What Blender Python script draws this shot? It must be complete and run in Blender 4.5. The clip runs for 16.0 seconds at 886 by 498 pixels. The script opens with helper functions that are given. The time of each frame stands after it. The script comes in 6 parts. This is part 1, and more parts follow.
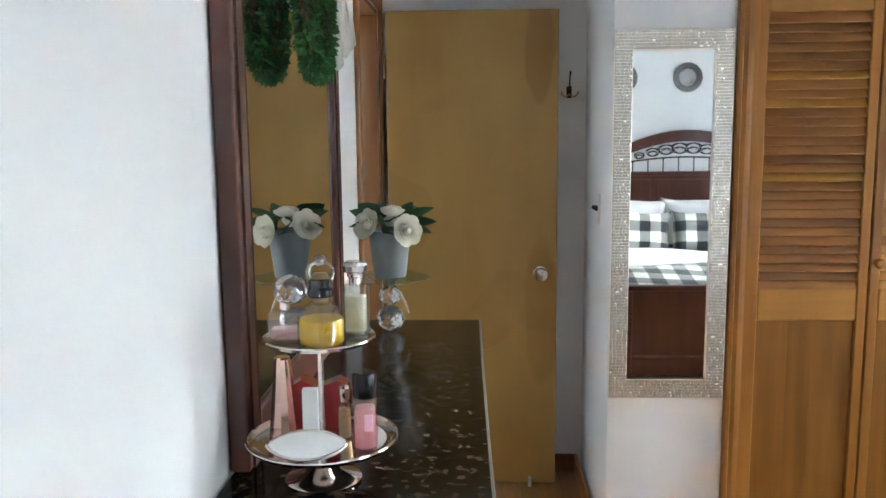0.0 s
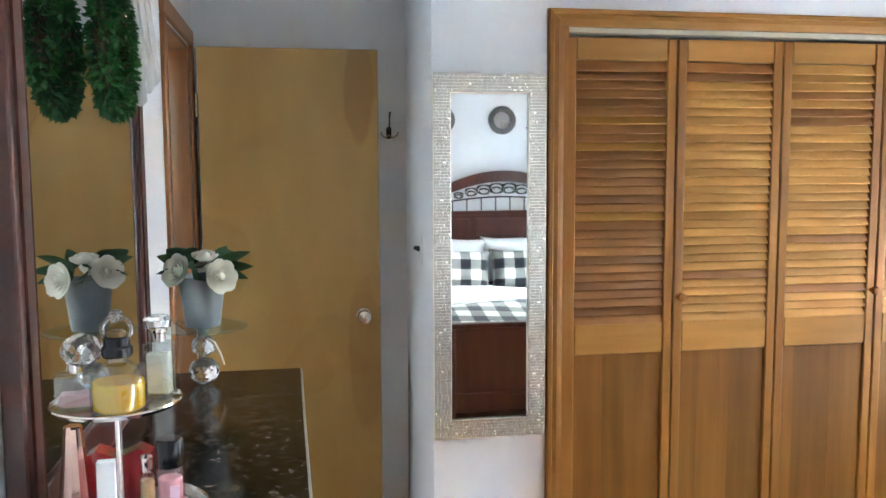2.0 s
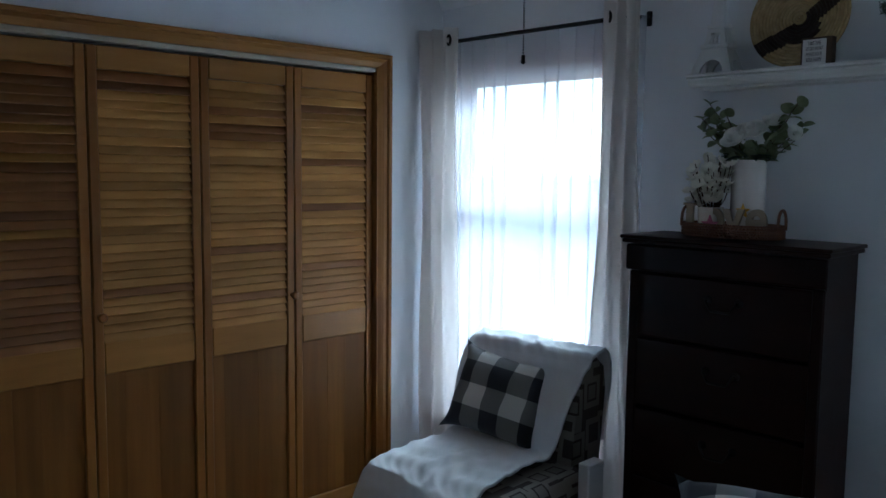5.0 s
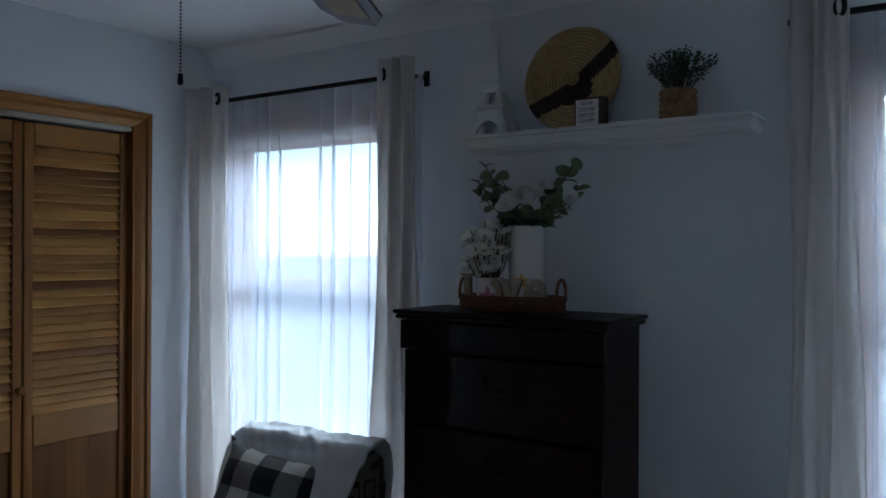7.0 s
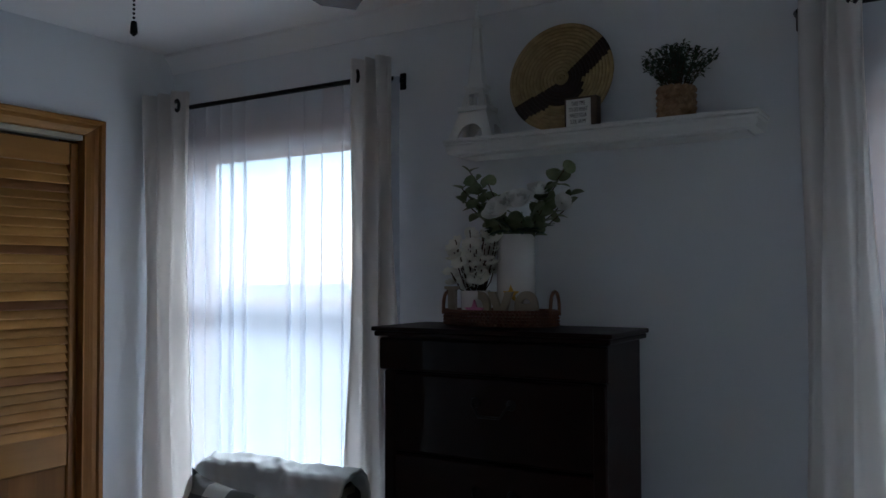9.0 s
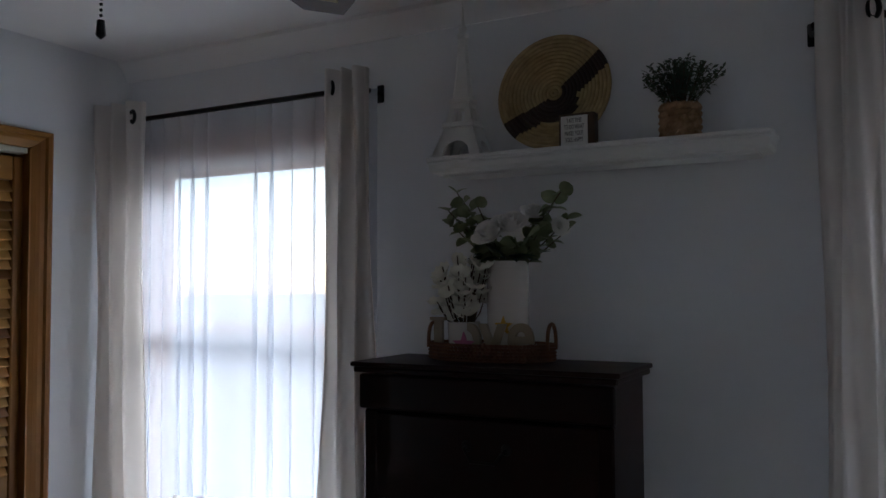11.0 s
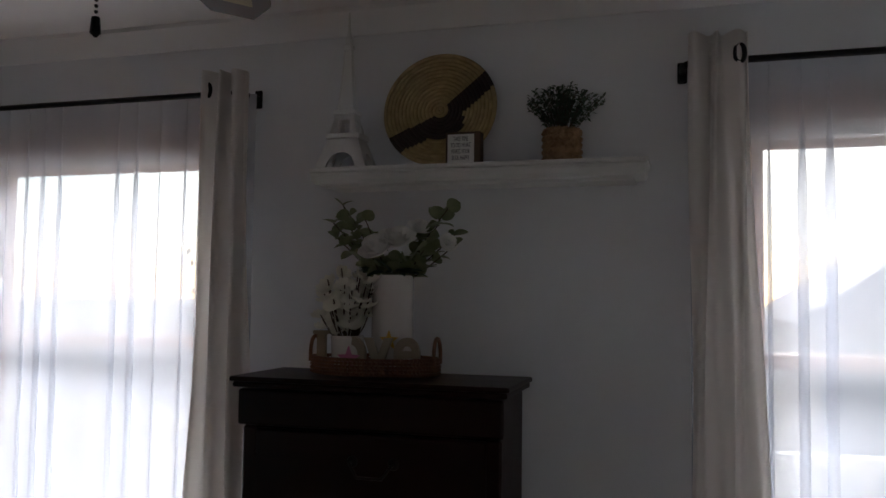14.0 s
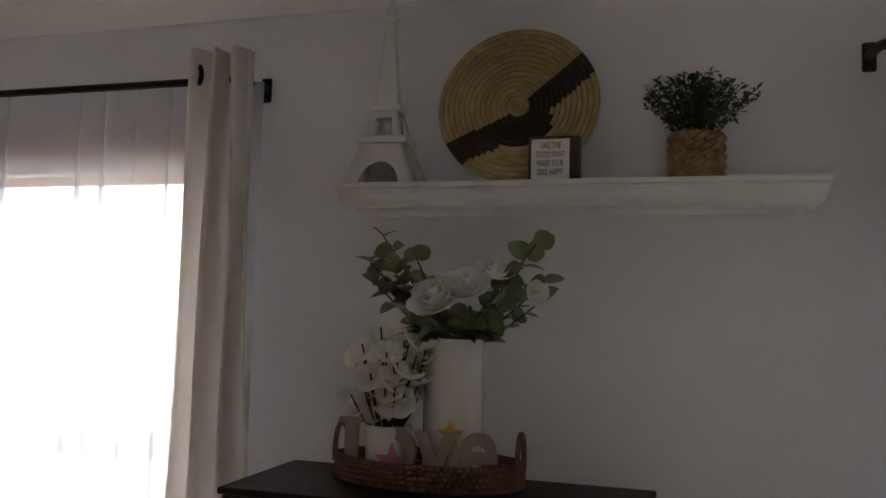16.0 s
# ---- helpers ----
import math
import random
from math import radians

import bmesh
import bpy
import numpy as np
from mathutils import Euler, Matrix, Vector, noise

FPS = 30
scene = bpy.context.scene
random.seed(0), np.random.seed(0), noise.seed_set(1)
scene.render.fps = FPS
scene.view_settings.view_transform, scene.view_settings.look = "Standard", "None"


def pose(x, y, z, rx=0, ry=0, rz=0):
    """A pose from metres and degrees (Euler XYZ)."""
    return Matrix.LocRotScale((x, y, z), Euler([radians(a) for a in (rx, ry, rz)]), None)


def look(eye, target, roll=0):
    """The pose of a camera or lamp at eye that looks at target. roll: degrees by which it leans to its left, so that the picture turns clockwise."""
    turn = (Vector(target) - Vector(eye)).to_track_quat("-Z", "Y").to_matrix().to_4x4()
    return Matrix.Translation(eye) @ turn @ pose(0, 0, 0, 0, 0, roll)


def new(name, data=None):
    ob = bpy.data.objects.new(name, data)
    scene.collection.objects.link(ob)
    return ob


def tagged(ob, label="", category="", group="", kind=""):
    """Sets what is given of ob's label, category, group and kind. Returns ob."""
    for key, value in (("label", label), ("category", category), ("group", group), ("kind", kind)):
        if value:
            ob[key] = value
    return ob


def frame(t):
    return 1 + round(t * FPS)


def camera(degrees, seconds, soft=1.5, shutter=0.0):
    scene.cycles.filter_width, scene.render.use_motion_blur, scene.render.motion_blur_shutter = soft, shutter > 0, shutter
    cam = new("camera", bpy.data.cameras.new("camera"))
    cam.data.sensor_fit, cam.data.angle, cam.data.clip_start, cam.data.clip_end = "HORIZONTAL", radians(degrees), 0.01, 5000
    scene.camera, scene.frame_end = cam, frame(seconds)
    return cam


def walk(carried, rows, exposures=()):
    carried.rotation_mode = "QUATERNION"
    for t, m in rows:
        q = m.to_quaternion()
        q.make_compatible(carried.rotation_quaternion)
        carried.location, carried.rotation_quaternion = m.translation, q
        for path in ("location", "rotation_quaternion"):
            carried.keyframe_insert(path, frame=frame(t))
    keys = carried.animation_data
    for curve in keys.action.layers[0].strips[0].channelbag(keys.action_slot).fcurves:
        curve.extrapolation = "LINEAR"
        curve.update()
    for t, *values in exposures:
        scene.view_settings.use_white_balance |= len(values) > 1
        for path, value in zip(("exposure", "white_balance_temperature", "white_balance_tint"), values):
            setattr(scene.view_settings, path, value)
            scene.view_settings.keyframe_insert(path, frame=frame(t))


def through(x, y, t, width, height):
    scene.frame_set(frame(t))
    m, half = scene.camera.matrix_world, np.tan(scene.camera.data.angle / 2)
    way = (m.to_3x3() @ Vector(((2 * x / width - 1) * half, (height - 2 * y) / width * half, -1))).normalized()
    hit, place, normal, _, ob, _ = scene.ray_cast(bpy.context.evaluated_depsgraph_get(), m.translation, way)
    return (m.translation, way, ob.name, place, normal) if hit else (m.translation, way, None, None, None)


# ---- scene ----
cam = camera(56.2, 16.0)
PATH = [
    (0, (0.034, 0.691, 1.558), (-0.049, 2.67, 1.277), -0.6),
    (0.5, (0.042, 0.701, 1.565), (-0.007, 2.685, 1.319), -0.8),
    (1, (0.044, 0.71, 1.57), (0.108, 2.696, 1.347), -0.6),
    (1.5, (0.044, 0.729, 1.571), (0.283, 2.704, 1.366), -0.3),
    (2, (0.043, 0.753, 1.562), (0.383, 2.714, 1.371), -0.3),
    (2.5, (0.054, 0.767, 1.581), (0.519, 2.703, 1.39), -0.5),
    (3, (0.092, 0.774, 1.58), (0.778, 2.642, 1.376), 0.0),
    (3.5, (0.135, 0.77, 1.584), (0.958, 2.58, 1.366), 0.3),
    (4, (0.185, 0.759, 1.589), (1.177, 2.481, 1.369), 0.5),
    (4.5, (0.25, 0.737, 1.605), (1.438, 2.332, 1.394), 0.7),
    (5, (0.272, 0.729, 1.617), (1.666, 2.151, 1.424), 0.6),
    (5.2, (0.313, 0.7, 1.609), (1.747, 2.082, 1.433), 0.5),
    (7.5, (0.714, 0.807, 1.584), (2.382, 1.909, 1.604), 0.4),
    (8, (0.74, 0.845, 1.584), (2.413, 1.942, 1.603), 0.5),
    (8.5, (0.763, 0.874, 1.542), (2.451, 1.945, 1.584), 0.0),
    (10.8, (0.892, 1.099, 1.548), (2.622, 2.098, 1.657), 0.1),
    (11, (0.898, 1.087, 1.592), (2.655, 2.038, 1.682), -0.3),
    (11.5, (0.884, 1.168, 1.574), (2.725, 1.943, 1.677), -0.9),
    (12, (0.898, 1.171, 1.589), (2.753, 1.916, 1.669), -1.2),
    (12.5, (0.902, 1.156, 1.592), (2.758, 1.9, 1.672), -0.6),
    (13, (0.88, 1.182, 1.602), (2.754, 1.874, 1.696), 0.3),
    (13.5, (0.854, 1.21, 1.598), (2.752, 1.83, 1.703), 0.8),
    (14, (0.841, 1.217, 1.603), (2.754, 1.79, 1.717), 0.7),
    (14.5, (0.837, 1.224, 1.603), (2.75, 1.793, 1.737), 0.6),
    (15, (1.047, 1.333, 1.64), (2.953, 1.922, 1.785), 0.8),
    (15.5, (1.398, 1.524, 1.691), (3.317, 2.071, 1.828), 1.4),
    (16, (1.393, 1.536, 1.701), (3.303, 2.112, 1.851), 1.6),
]
EXPOSURES = [
    (0.0, 3.65, 5900, 0), (2.5, 3.9, 5650, 0), (3.5, 3.4, 5350, -1), (4.0, 2.75, 5050, -2), (4.5, 1.95, 4950, -2), (5.0, 1.1, 4780, -2),
    (7.5, 0.56, 5000, 1), (8.6, 0.57, 5200, 2), (11.0, 0.55, 5700, 7), (12.5, 0.6, 6250, 10), (14.5, 0.55, 6400, 11), (15.0, 0.58, 6500, 11), (15.5, 1.05, 6700, 11), (16.0, 1.47, 6900, 11),
]
walk(cam, [(t, look(eye, target, roll)) for t, eye, target, roll in PATH], EXPOSURES)

# ---- world and light ----
world = bpy.data.worlds.new("sky")
scene.world = world
world.use_nodes = True
sky = world.node_tree.nodes.new("ShaderNodeTexSky")
sky.sky_type, sky.sun_disc = "NISHITA", False
sky.sun_elevation, sky.sun_rotation = radians(26), radians(80)
world.node_tree.nodes["Background"].inputs["Strength"].default_value = 0.15
world.node_tree.links.new(sky.outputs[0], world.node_tree.nodes["Background"].inputs["Color"])
sun = new("sun", bpy.data.lights.new("sun", "SUN"))
sun.data.energy, sun.data.angle, sun.data.color = 3.6, radians(35), (1.0, 0.98, 0.95)
sun.matrix_world = look((10, 3.2, 5.0), (0, 1.5, 0))

WEST, EAST, SOUTH, NORTH, BACK, CEIL = -0.38, 3.0, -0.78, 3.53, 4.36, 2.41
W1, W2 = (2.56, 3.468), (0.25, 1.10)
SILL, HEAD = 0.55, 2.03



# ---- materials ----
def material(name, color, rough=0.6, metal=0.0, second=None, scale=8.0, stretch=(1, 1, 1), bump=0.0, bump_scale=60.0, vary=0.0, coat=0.0, detail=4.0, sheen=0.0):
    """A surface with large mottling between two colours, fine relief and a change from piece to piece."""
    m = bpy.data.materials.new(name)
    m.use_nodes = True
    n, k = m.node_tree.nodes, m.node_tree.links
    p = n["Principled BSDF"]
    p.inputs["Roughness"].default_value, p.inputs["Metallic"].default_value = rough, metal
    p.inputs["Coat Weight"].default_value = coat
    p.inputs["Sheen Weight"].default_value = sheen
    co = n.new("ShaderNodeTexCoord")
    mp = n.new("ShaderNodeMapping")
    mp.inputs["Scale"].default_value = stretch
    k.new(co.outputs["Object"], mp.inputs["Vector"])
    info = n.new("ShaderNodeObjectInfo")
    off = n.new("ShaderNodeVectorMath")
    off.operation = "MULTIPLY_ADD"
    k.new(info.outputs["Random"], off.inputs[0])
    off.inputs[1].default_value = (17, 31, 23)
    k.new(mp.outputs[0], off.inputs[2])
    no = n.new("ShaderNodeTexNoise")
    no.inputs["Scale"].default_value, no.inputs["Detail"].default_value = scale, detail
    k.new(off.outputs[0], no.inputs["Vector"])
    ramp = n.new("ShaderNodeValToRGB")
    a, b = ramp.color_ramp.elements
    a.position, b.position = 0.3, 0.7
    a.color = (*color, 1)
    b.color = (*(second or [min(1, c * 1.06) for c in color]), 1)
    k.new(no.outputs["Fac"], ramp.inputs["Fac"])
    last = ramp.outputs["Color"]
    if vary:
        hsv = n.new("ShaderNodeHueSaturation")
        mr = n.new("ShaderNodeMapRange")
        mr.inputs["To Min"].default_value, mr.inputs["To Max"].default_value = 1 - vary, 1 + vary
        k.new(info.outputs["Random"], mr.inputs["Value"])
        k.new(mr.outputs[0], hsv.inputs["Value"])
        k.new(last, hsv.inputs["Color"])
        last = hsv.outputs["Color"]
    k.new(last, p.inputs["Base Color"])
    rr = n.new("ShaderNodeMapRange")
    rr.inputs["To Min"].default_value, rr.inputs["To Max"].default_value = max(0.02, rough * 0.88), min(1, rough * 1.12)
    k.new(no.outputs["Fac"], rr.inputs["Value"])
    k.new(rr.outputs[0], p.inputs["Roughness"])
    if bump:
        fine = n.new("ShaderNodeTexNoise")
        fine.inputs["Scale"].default_value, fine.inputs["Detail"].default_value = bump_scale, 6
        k.new(off.outputs[0], fine.inputs["Vector"])
        bp = n.new("ShaderNodeBump")
        bp.inputs["Strength"].default_value, bp.inputs["Distance"].default_value = bump, 0.004
        k.new(fine.outputs["Fac"], bp.inputs["Height"])
        k.new(bp.outputs[0], p.inputs["Normal"])
    return m


def glass(name, color=(1, 1, 1), rough=0.0, ior=1.45):
    m = bpy.data.materials.new(name)
    m.use_nodes = True
    p = m.node_tree.nodes["Principled BSDF"]
    p.inputs["Base Color"].default_value = (*color, 1)
    p.inputs["Roughness"].default_value, p.inputs["IOR"].default_value = rough, ior
    p.inputs["Transmission Weight"].default_value = 1
    return m


def thin_glass(name, color, gloss=0.12):
    """A thin clear pane: most light goes straight on, a little mirrors."""
    m = bpy.data.materials.new(name)
    m.use_nodes = True
    n, k = m.node_tree.nodes, m.node_tree.links
    clear, shine, mix = n.new("ShaderNodeBsdfTransparent"), n.new("ShaderNodeBsdfGlossy"), n.new("ShaderNodeMixShader")
    clear.inputs["Color"].default_value = (*color, 1)
    shine.inputs["Roughness"].default_value = 0.03
    mix.inputs[0].default_value = gloss
    k.new(clear.outputs[0], mix.inputs[1])
    k.new(shine.outputs[0], mix.inputs[2])
    k.new(mix.outputs[0], n["Material Output"].inputs["Surface"])
    return m


def liquid(name, color):
    """A tinted fluid: part clear, part cloudy."""
    m = glass(name, color, 0.05, 1.34)
    m.node_tree.nodes["Principled BSDF"].inputs["Transmission Weight"].default_value = 0.35
    return m


def check(name, dark, light, size, axes=(0, 1)):
    """Buffalo check: two crossing sets of stripes, woven from dark and light yarn."""
    m = material(name, light, 0.9, bump=0.25, bump_scale=350, sheen=0.2)
    n, k = m.node_tree.nodes, m.node_tree.links
    p = n["Principled BSDF"]
    uv = n.new("ShaderNodeUVMap")
    sep = n.new("ShaderNodeSeparateXYZ")
    k.new(uv.outputs[0], sep.inputs[0])
    stripes = []
    for i in (0, 1):
        w = n.new("ShaderNodeMath")
        w.operation = "MULTIPLY"
        w.inputs[1].default_value = 1 / size
        k.new(sep.outputs[i], w.inputs[0])
        f = n.new("ShaderNodeMath")
        f.operation = "FRACT"
        k.new(w.outputs[0], f.inputs[0])
        g = n.new("ShaderNodeMath")
        g.operation = "GREATER_THAN"
        g.inputs[1].default_value = 0.5
        k.new(f.outputs[0], g.inputs[0])
        stripes.append(g)
    add = n.new("ShaderNodeMath")
    k.new(stripes[0].outputs[0], add.inputs[0])
    k.new(stripes[1].outputs[0], add.inputs[1])
    half = n.new("ShaderNodeMath")
    half.operation = "MULTIPLY"
    half.inputs[1].default_value = 0.5
    k.new(add.outputs[0], half.inputs[0])
    ramp = n.new("ShaderNodeValToRGB")
    ramp.color_ramp.interpolation = "CONSTANT"
    a, b = ramp.color_ramp.elements
    a.color = (*dark, 1)
    b.position, b.color = 0.75, (*light, 1)
    e = ramp.color_ramp.elements.new(0.25)
    e.color = (*[(c + d) * 0.28 for c, d in zip(dark, light)], 1)
    k.new(half.outputs[0], ramp.inputs["Fac"])
    k.new(ramp.outputs["Color"], p.inputs["Base Color"])
    return m


def cloth(name, color, through=0.35, clear=0.0, bump=0.15):
    """Woven cloth that lets some light through; clear is the share of open gaps between its threads."""
    m = material(name, color, 0.92, bump=bump, bump_scale=420, sheen=0.15)
    n, k = m.node_tree.nodes, m.node_tree.links
    p, out = n["Principled BSDF"], n["Material Output"]
    tr = n.new("ShaderNodeBsdfTranslucent")
    tr.inputs["Color"].default_value = (*color, 1)
    mix = n.new("ShaderNodeMixShader")
    mix.inputs[0].default_value = through
    k.new(p.outputs[0], mix.inputs[1])
    k.new(tr.outputs[0], mix.inputs[2])
    last = mix
    if clear:
        open_ = n.new("ShaderNodeBsdfTransparent")
        mix2 = n.new("ShaderNodeMixShader")
        mix2.inputs[0].default_value = clear
        k.new(mix.outputs[0], mix2.inputs[1])
        k.new(open_.outputs[0], mix2.inputs[2])
        last = mix2
    k.new(last.outputs[0], out.inputs["Surface"])
    return m


PAINT = material("wall_paint", (0.80, 0.81, 0.828), 0.55, second=(0.83, 0.84, 0.85), scale=2.5, bump=0.08, bump_scale=120)
CEILING = material("ceiling_paint", (0.86, 0.86, 0.86), 0.8, second=(0.89, 0.89, 0.89), scale=2, bump=0.1, bump_scale=90)
WHITE = material("white_trim_paint", (0.80, 0.80, 0.78), 0.4, second=(0.74, 0.74, 0.71), scale=5, bump=0.05)
OAK = material("oak_floor", (0.30, 0.15, 0.05), 0.35, second=(0.40, 0.21, 0.08), scale=5, stretch=(8, 1, 1), bump=0.1, vary=0.18, coat=0.2)
PINE = material("honey_pine", (0.2310, 0.0883, 0.0128), 0.48, second=(0.3308, 0.1406, 0.0240), scale=3.5, stretch=(6, 6, 0.6), bump=0.12, bump_scale=40, vary=0.12, coat=0.1)
BOARD = material("honey_pine_board", (0.168, 0.065, 0.0078), 0.55, second=(0.235, 0.100, 0.014), scale=3.0, stretch=(9, 6, 0.5), bump=0.08, bump_scale=40, vary=0.20)
PINE_H = material("honey_pine_crosswise", (0.3132, 0.1421, 0.0263), 0.45, second=(0.4212, 0.2009, 0.0413), scale=3.5, stretch=(0.6, 6, 6), bump=0.12, bump_scale=40, vary=0.10, coat=0.1)
SLAT = material("honey_pine_slat", (0.41, 0.190, 0.042), 0.5, second=(0.59, 0.305, 0.083), scale=3.0, stretch=(1.2, 6, 6), bump=0.06, bump_scale=40, vary=0.20, coat=0.08)
for wood in (BOARD, PINE, PINE_H, SLAT):
    wood.node_tree.nodes["Principled BSDF"].inputs["Specular IOR Level"].default_value = 0.3
RED_SLAT = material("reddish_pine_slat", (0.200, 0.076, 0.0165), 0.5, second=(0.310, 0.128, 0.029), scale=3.0, stretch=(1.2, 6, 6), bump=0.1, bump_scale=40, vary=0.28, coat=0.1)
VENEER = material("birch_veneer", (0.49, 0.31, 0.09), 0.42, second=(0.40, 0.23, 0.058), scale=1.7, stretch=(2.2, 1, 0.7), bump=0.05, coat=0.1, detail=3)
CASING = material("stained_casing", (0.25, 0.088, 0.016), 0.45, second=(0.34, 0.135, 0.03), scale=4, stretch=(6, 6, 0.6), bump=0.1, vary=0.06, coat=0.2)
CHERRY = material("dark_cherry", (0.050, 0.012, 0.008), 0.3, second=(0.085, 0.022, 0.014), scale=3, stretch=(5, 5, 0.7), bump=0.06, coat=0.35)
CHEST = material("dark_mahogany", (0.010, 0.0026, 0.002), 0.38, second=(0.018, 0.0048, 0.0034), scale=3, stretch=(5, 0.7, 5), bump=0.06, coat=0.08)
CHEST.node_tree.nodes["Principled BSDF"].inputs["Specular IOR Level"].default_value = 0.12
STONE = material("dark_stone", (0.007, 0.0055, 0.0045), 0.13, second=(0.13, 0.09, 0.056), scale=55, bump=0.02, detail=9)
STONE_EDGE = material("honed_stone_edge", (0.11, 0.095, 0.08), 0.5, second=(0.20, 0.18, 0.155), scale=30, bump=0.15, detail=8)
for el, pos in zip(STONE.node_tree.nodes["Color Ramp"].color_ramp.elements, (0.52, 0.74)):
    el.position = pos
STONE.node_tree.nodes["Principled BSDF"].inputs["Specular IOR Level"].default_value = 0.32
IRON = material("black_iron", (0.012, 0.012, 0.013), 0.45, metal=0.6, bump=0.1)
CHROME = material("brushed_nickel", (0.60, 0.54, 0.48), 0.24, metal=1.0)
BRASS = material("aged_brass", (0.35, 0.25, 0.13), 0.35, metal=1.0, bump=0.1)
LINEN = cloth("cream_curtain_cloth", (0.88, 0.85, 0.82), 0.55)
SHEER = cloth("white_sheer_voile", (0.80, 0.84, 0.93), 0.36, clear=0.46, bump=0.05)
CHECK = check("buffalo_check", (0.012, 0.013, 0.02), (0.72, 0.70, 0.64), 0.17)
WHITE_CLOTH = cloth("white_cotton", (0.80, 0.80, 0.80), 0.1)
PANE = glass("window_glass")


def stained(m, dark, scale, lo, hi):
    """Lays old water stains with a clear rim over a wood's colour."""
    n, k = m.node_tree.nodes, m.node_tree.links
    p = n["Principled BSDF"]
    src = p.inputs["Base Color"].links[0].from_socket
    co, no, ramp, mix = n.new("ShaderNodeTexCoord"), n.new("ShaderNodeTexNoise"), n.new("ShaderNodeValToRGB"), n.new("ShaderNodeMixRGB")
    no.inputs["Scale"].default_value, no.inputs["Detail"].default_value, no.inputs["Distortion"].default_value = scale, 1.0, 0.6
    k.new(co.outputs["Object"], no.inputs["Vector"])
    ramp.color_ramp.elements[0].position, ramp.color_ramp.elements[1].position = lo, hi
    ramp.color_ramp.elements[1].color = (0.17, 0.17, 0.17, 1)
    k.new(no.outputs["Fac"], ramp.inputs[0])
    k.new(ramp.outputs[0], mix.inputs[0])
    k.new(src, mix.inputs[1])
    mix.inputs[2].default_value = (*dark, 1)
    k.new(mix.outputs[0], p.inputs["Base Color"])


stained(VENEER, (0.26, 0.11, 0.025), 2.3, 0.60, 0.63)


def blot(m, at, size, dark, amount):
    """One old rounded stain with a soft rim, at a place on a wood's surface."""
    n, k = m.node_tree.nodes, m.node_tree.links
    p = n["Principled BSDF"]
    src = p.inputs["Base Color"].links[0].from_socket
    co, no, add, mp, ln, ramp, mix = [n.new(q) for q in ("ShaderNodeTexCoord", "ShaderNodeTexNoise", "ShaderNodeVectorMath", "ShaderNodeMapping", "ShaderNodeVectorMath", "ShaderNodeValToRGB", "ShaderNodeMixRGB")]
    no.inputs["Scale"].default_value = 6
    k.new(co.outputs["Object"], no.inputs["Vector"])
    add.operation, ln.operation = "MULTIPLY_ADD", "LENGTH"
    k.new(no.outputs["Color"], add.inputs[0])
    add.inputs[1].default_value = (0.05, 0.0, 0.12)
    k.new(co.outputs["Object"], add.inputs[2])
    mp.inputs["Location"].default_value = (-(at[0] + 0.025) / size[0], 0, -(at[1] + 0.06) / size[1])
    mp.inputs["Scale"].default_value = (1 / size[0], 0, 1 / size[1])
    k.new(add.outputs[0], mp.inputs["Vector"])
    k.new(mp.outputs[0], ln.inputs[0])
    ramp.color_ramp.elements[0].position, ramp.color_ramp.elements[1].position = 0.85, 1.0
    ramp.color_ramp.elements[0].color, ramp.color_ramp.elements[1].color = (amount, amount, amount, 1), (0, 0, 0, 1)
    k.new(ln.outputs["Value"], ramp.inputs[0])
    k.new(ramp.outputs[0], mix.inputs[0])
    k.new(src, mix.inputs[1])
    mix.inputs[2].default_value = (*dark, 1)
    k.new(mix.outputs[0], p.inputs["Base Color"])


blot(VENEER, (0.295, 1.90), (0.062, 0.26), (0.26, 0.115, 0.025), 0.42)
blot(VENEER, (0.31, 0.78), (0.075, 0.34), (0.26, 0.115, 0.025), 0.30)
MIRROR = bpy.data.materials.new("mirror_silver")
MIRROR.use_nodes = True
MIRROR.node_tree.nodes["Principled BSDF"].inputs["Metallic"].default_value = 1
MIRROR.node_tree.nodes["Principled BSDF"].inputs["Roughness"].default_value = 0.015
MIRROR.node_tree.nodes["Principled BSDF"].inputs["Base Color"].default_value = (0.88, 0.91, 0.92, 1)


# ---- mesh helpers ----
def mesh(bm, name, mat, smooth=False):
    me = bpy.data.meshes.new(name)
    bmesh.ops.recalc_face_normals(bm, faces=bm.faces)
    bm.to_mesh(me)
    bm.free()
    for m in mat if isinstance(mat, (list, tuple)) else [mat]:
        me.materials.append(m)
    if smooth:
        me.shade_smooth()
        if smooth != "all":
            me.set_sharp_from_angle(angle=radians(35))
    return me


def thing(name, label, category, at=(0, 0, 0), rz=0.0, group="", kind=""):
    ob = new(name)
    ob.matrix_basis = pose(*at, 0, 0, rz)
    return tagged(ob, label, category, group, kind)


def part(name, bm, mat, parent, label="", smooth=False, at=None):
    ob = new(name, mesh(bm, name, mat, smooth) if isinstance(bm, bmesh.types.BMesh) else bm)
    ob.parent = parent
    if at is not None:
        ob.matrix_basis = at
    if label:
        ob["label"] = label
    return ob


def solid(name, bm, mat, label, category, kind="", smooth=False, at=None, group=""):
    ob = new(name, mesh(bm, name, mat, smooth))
    if at is not None:
        ob.matrix_basis = at
    return tagged(ob, label, category, group, kind)


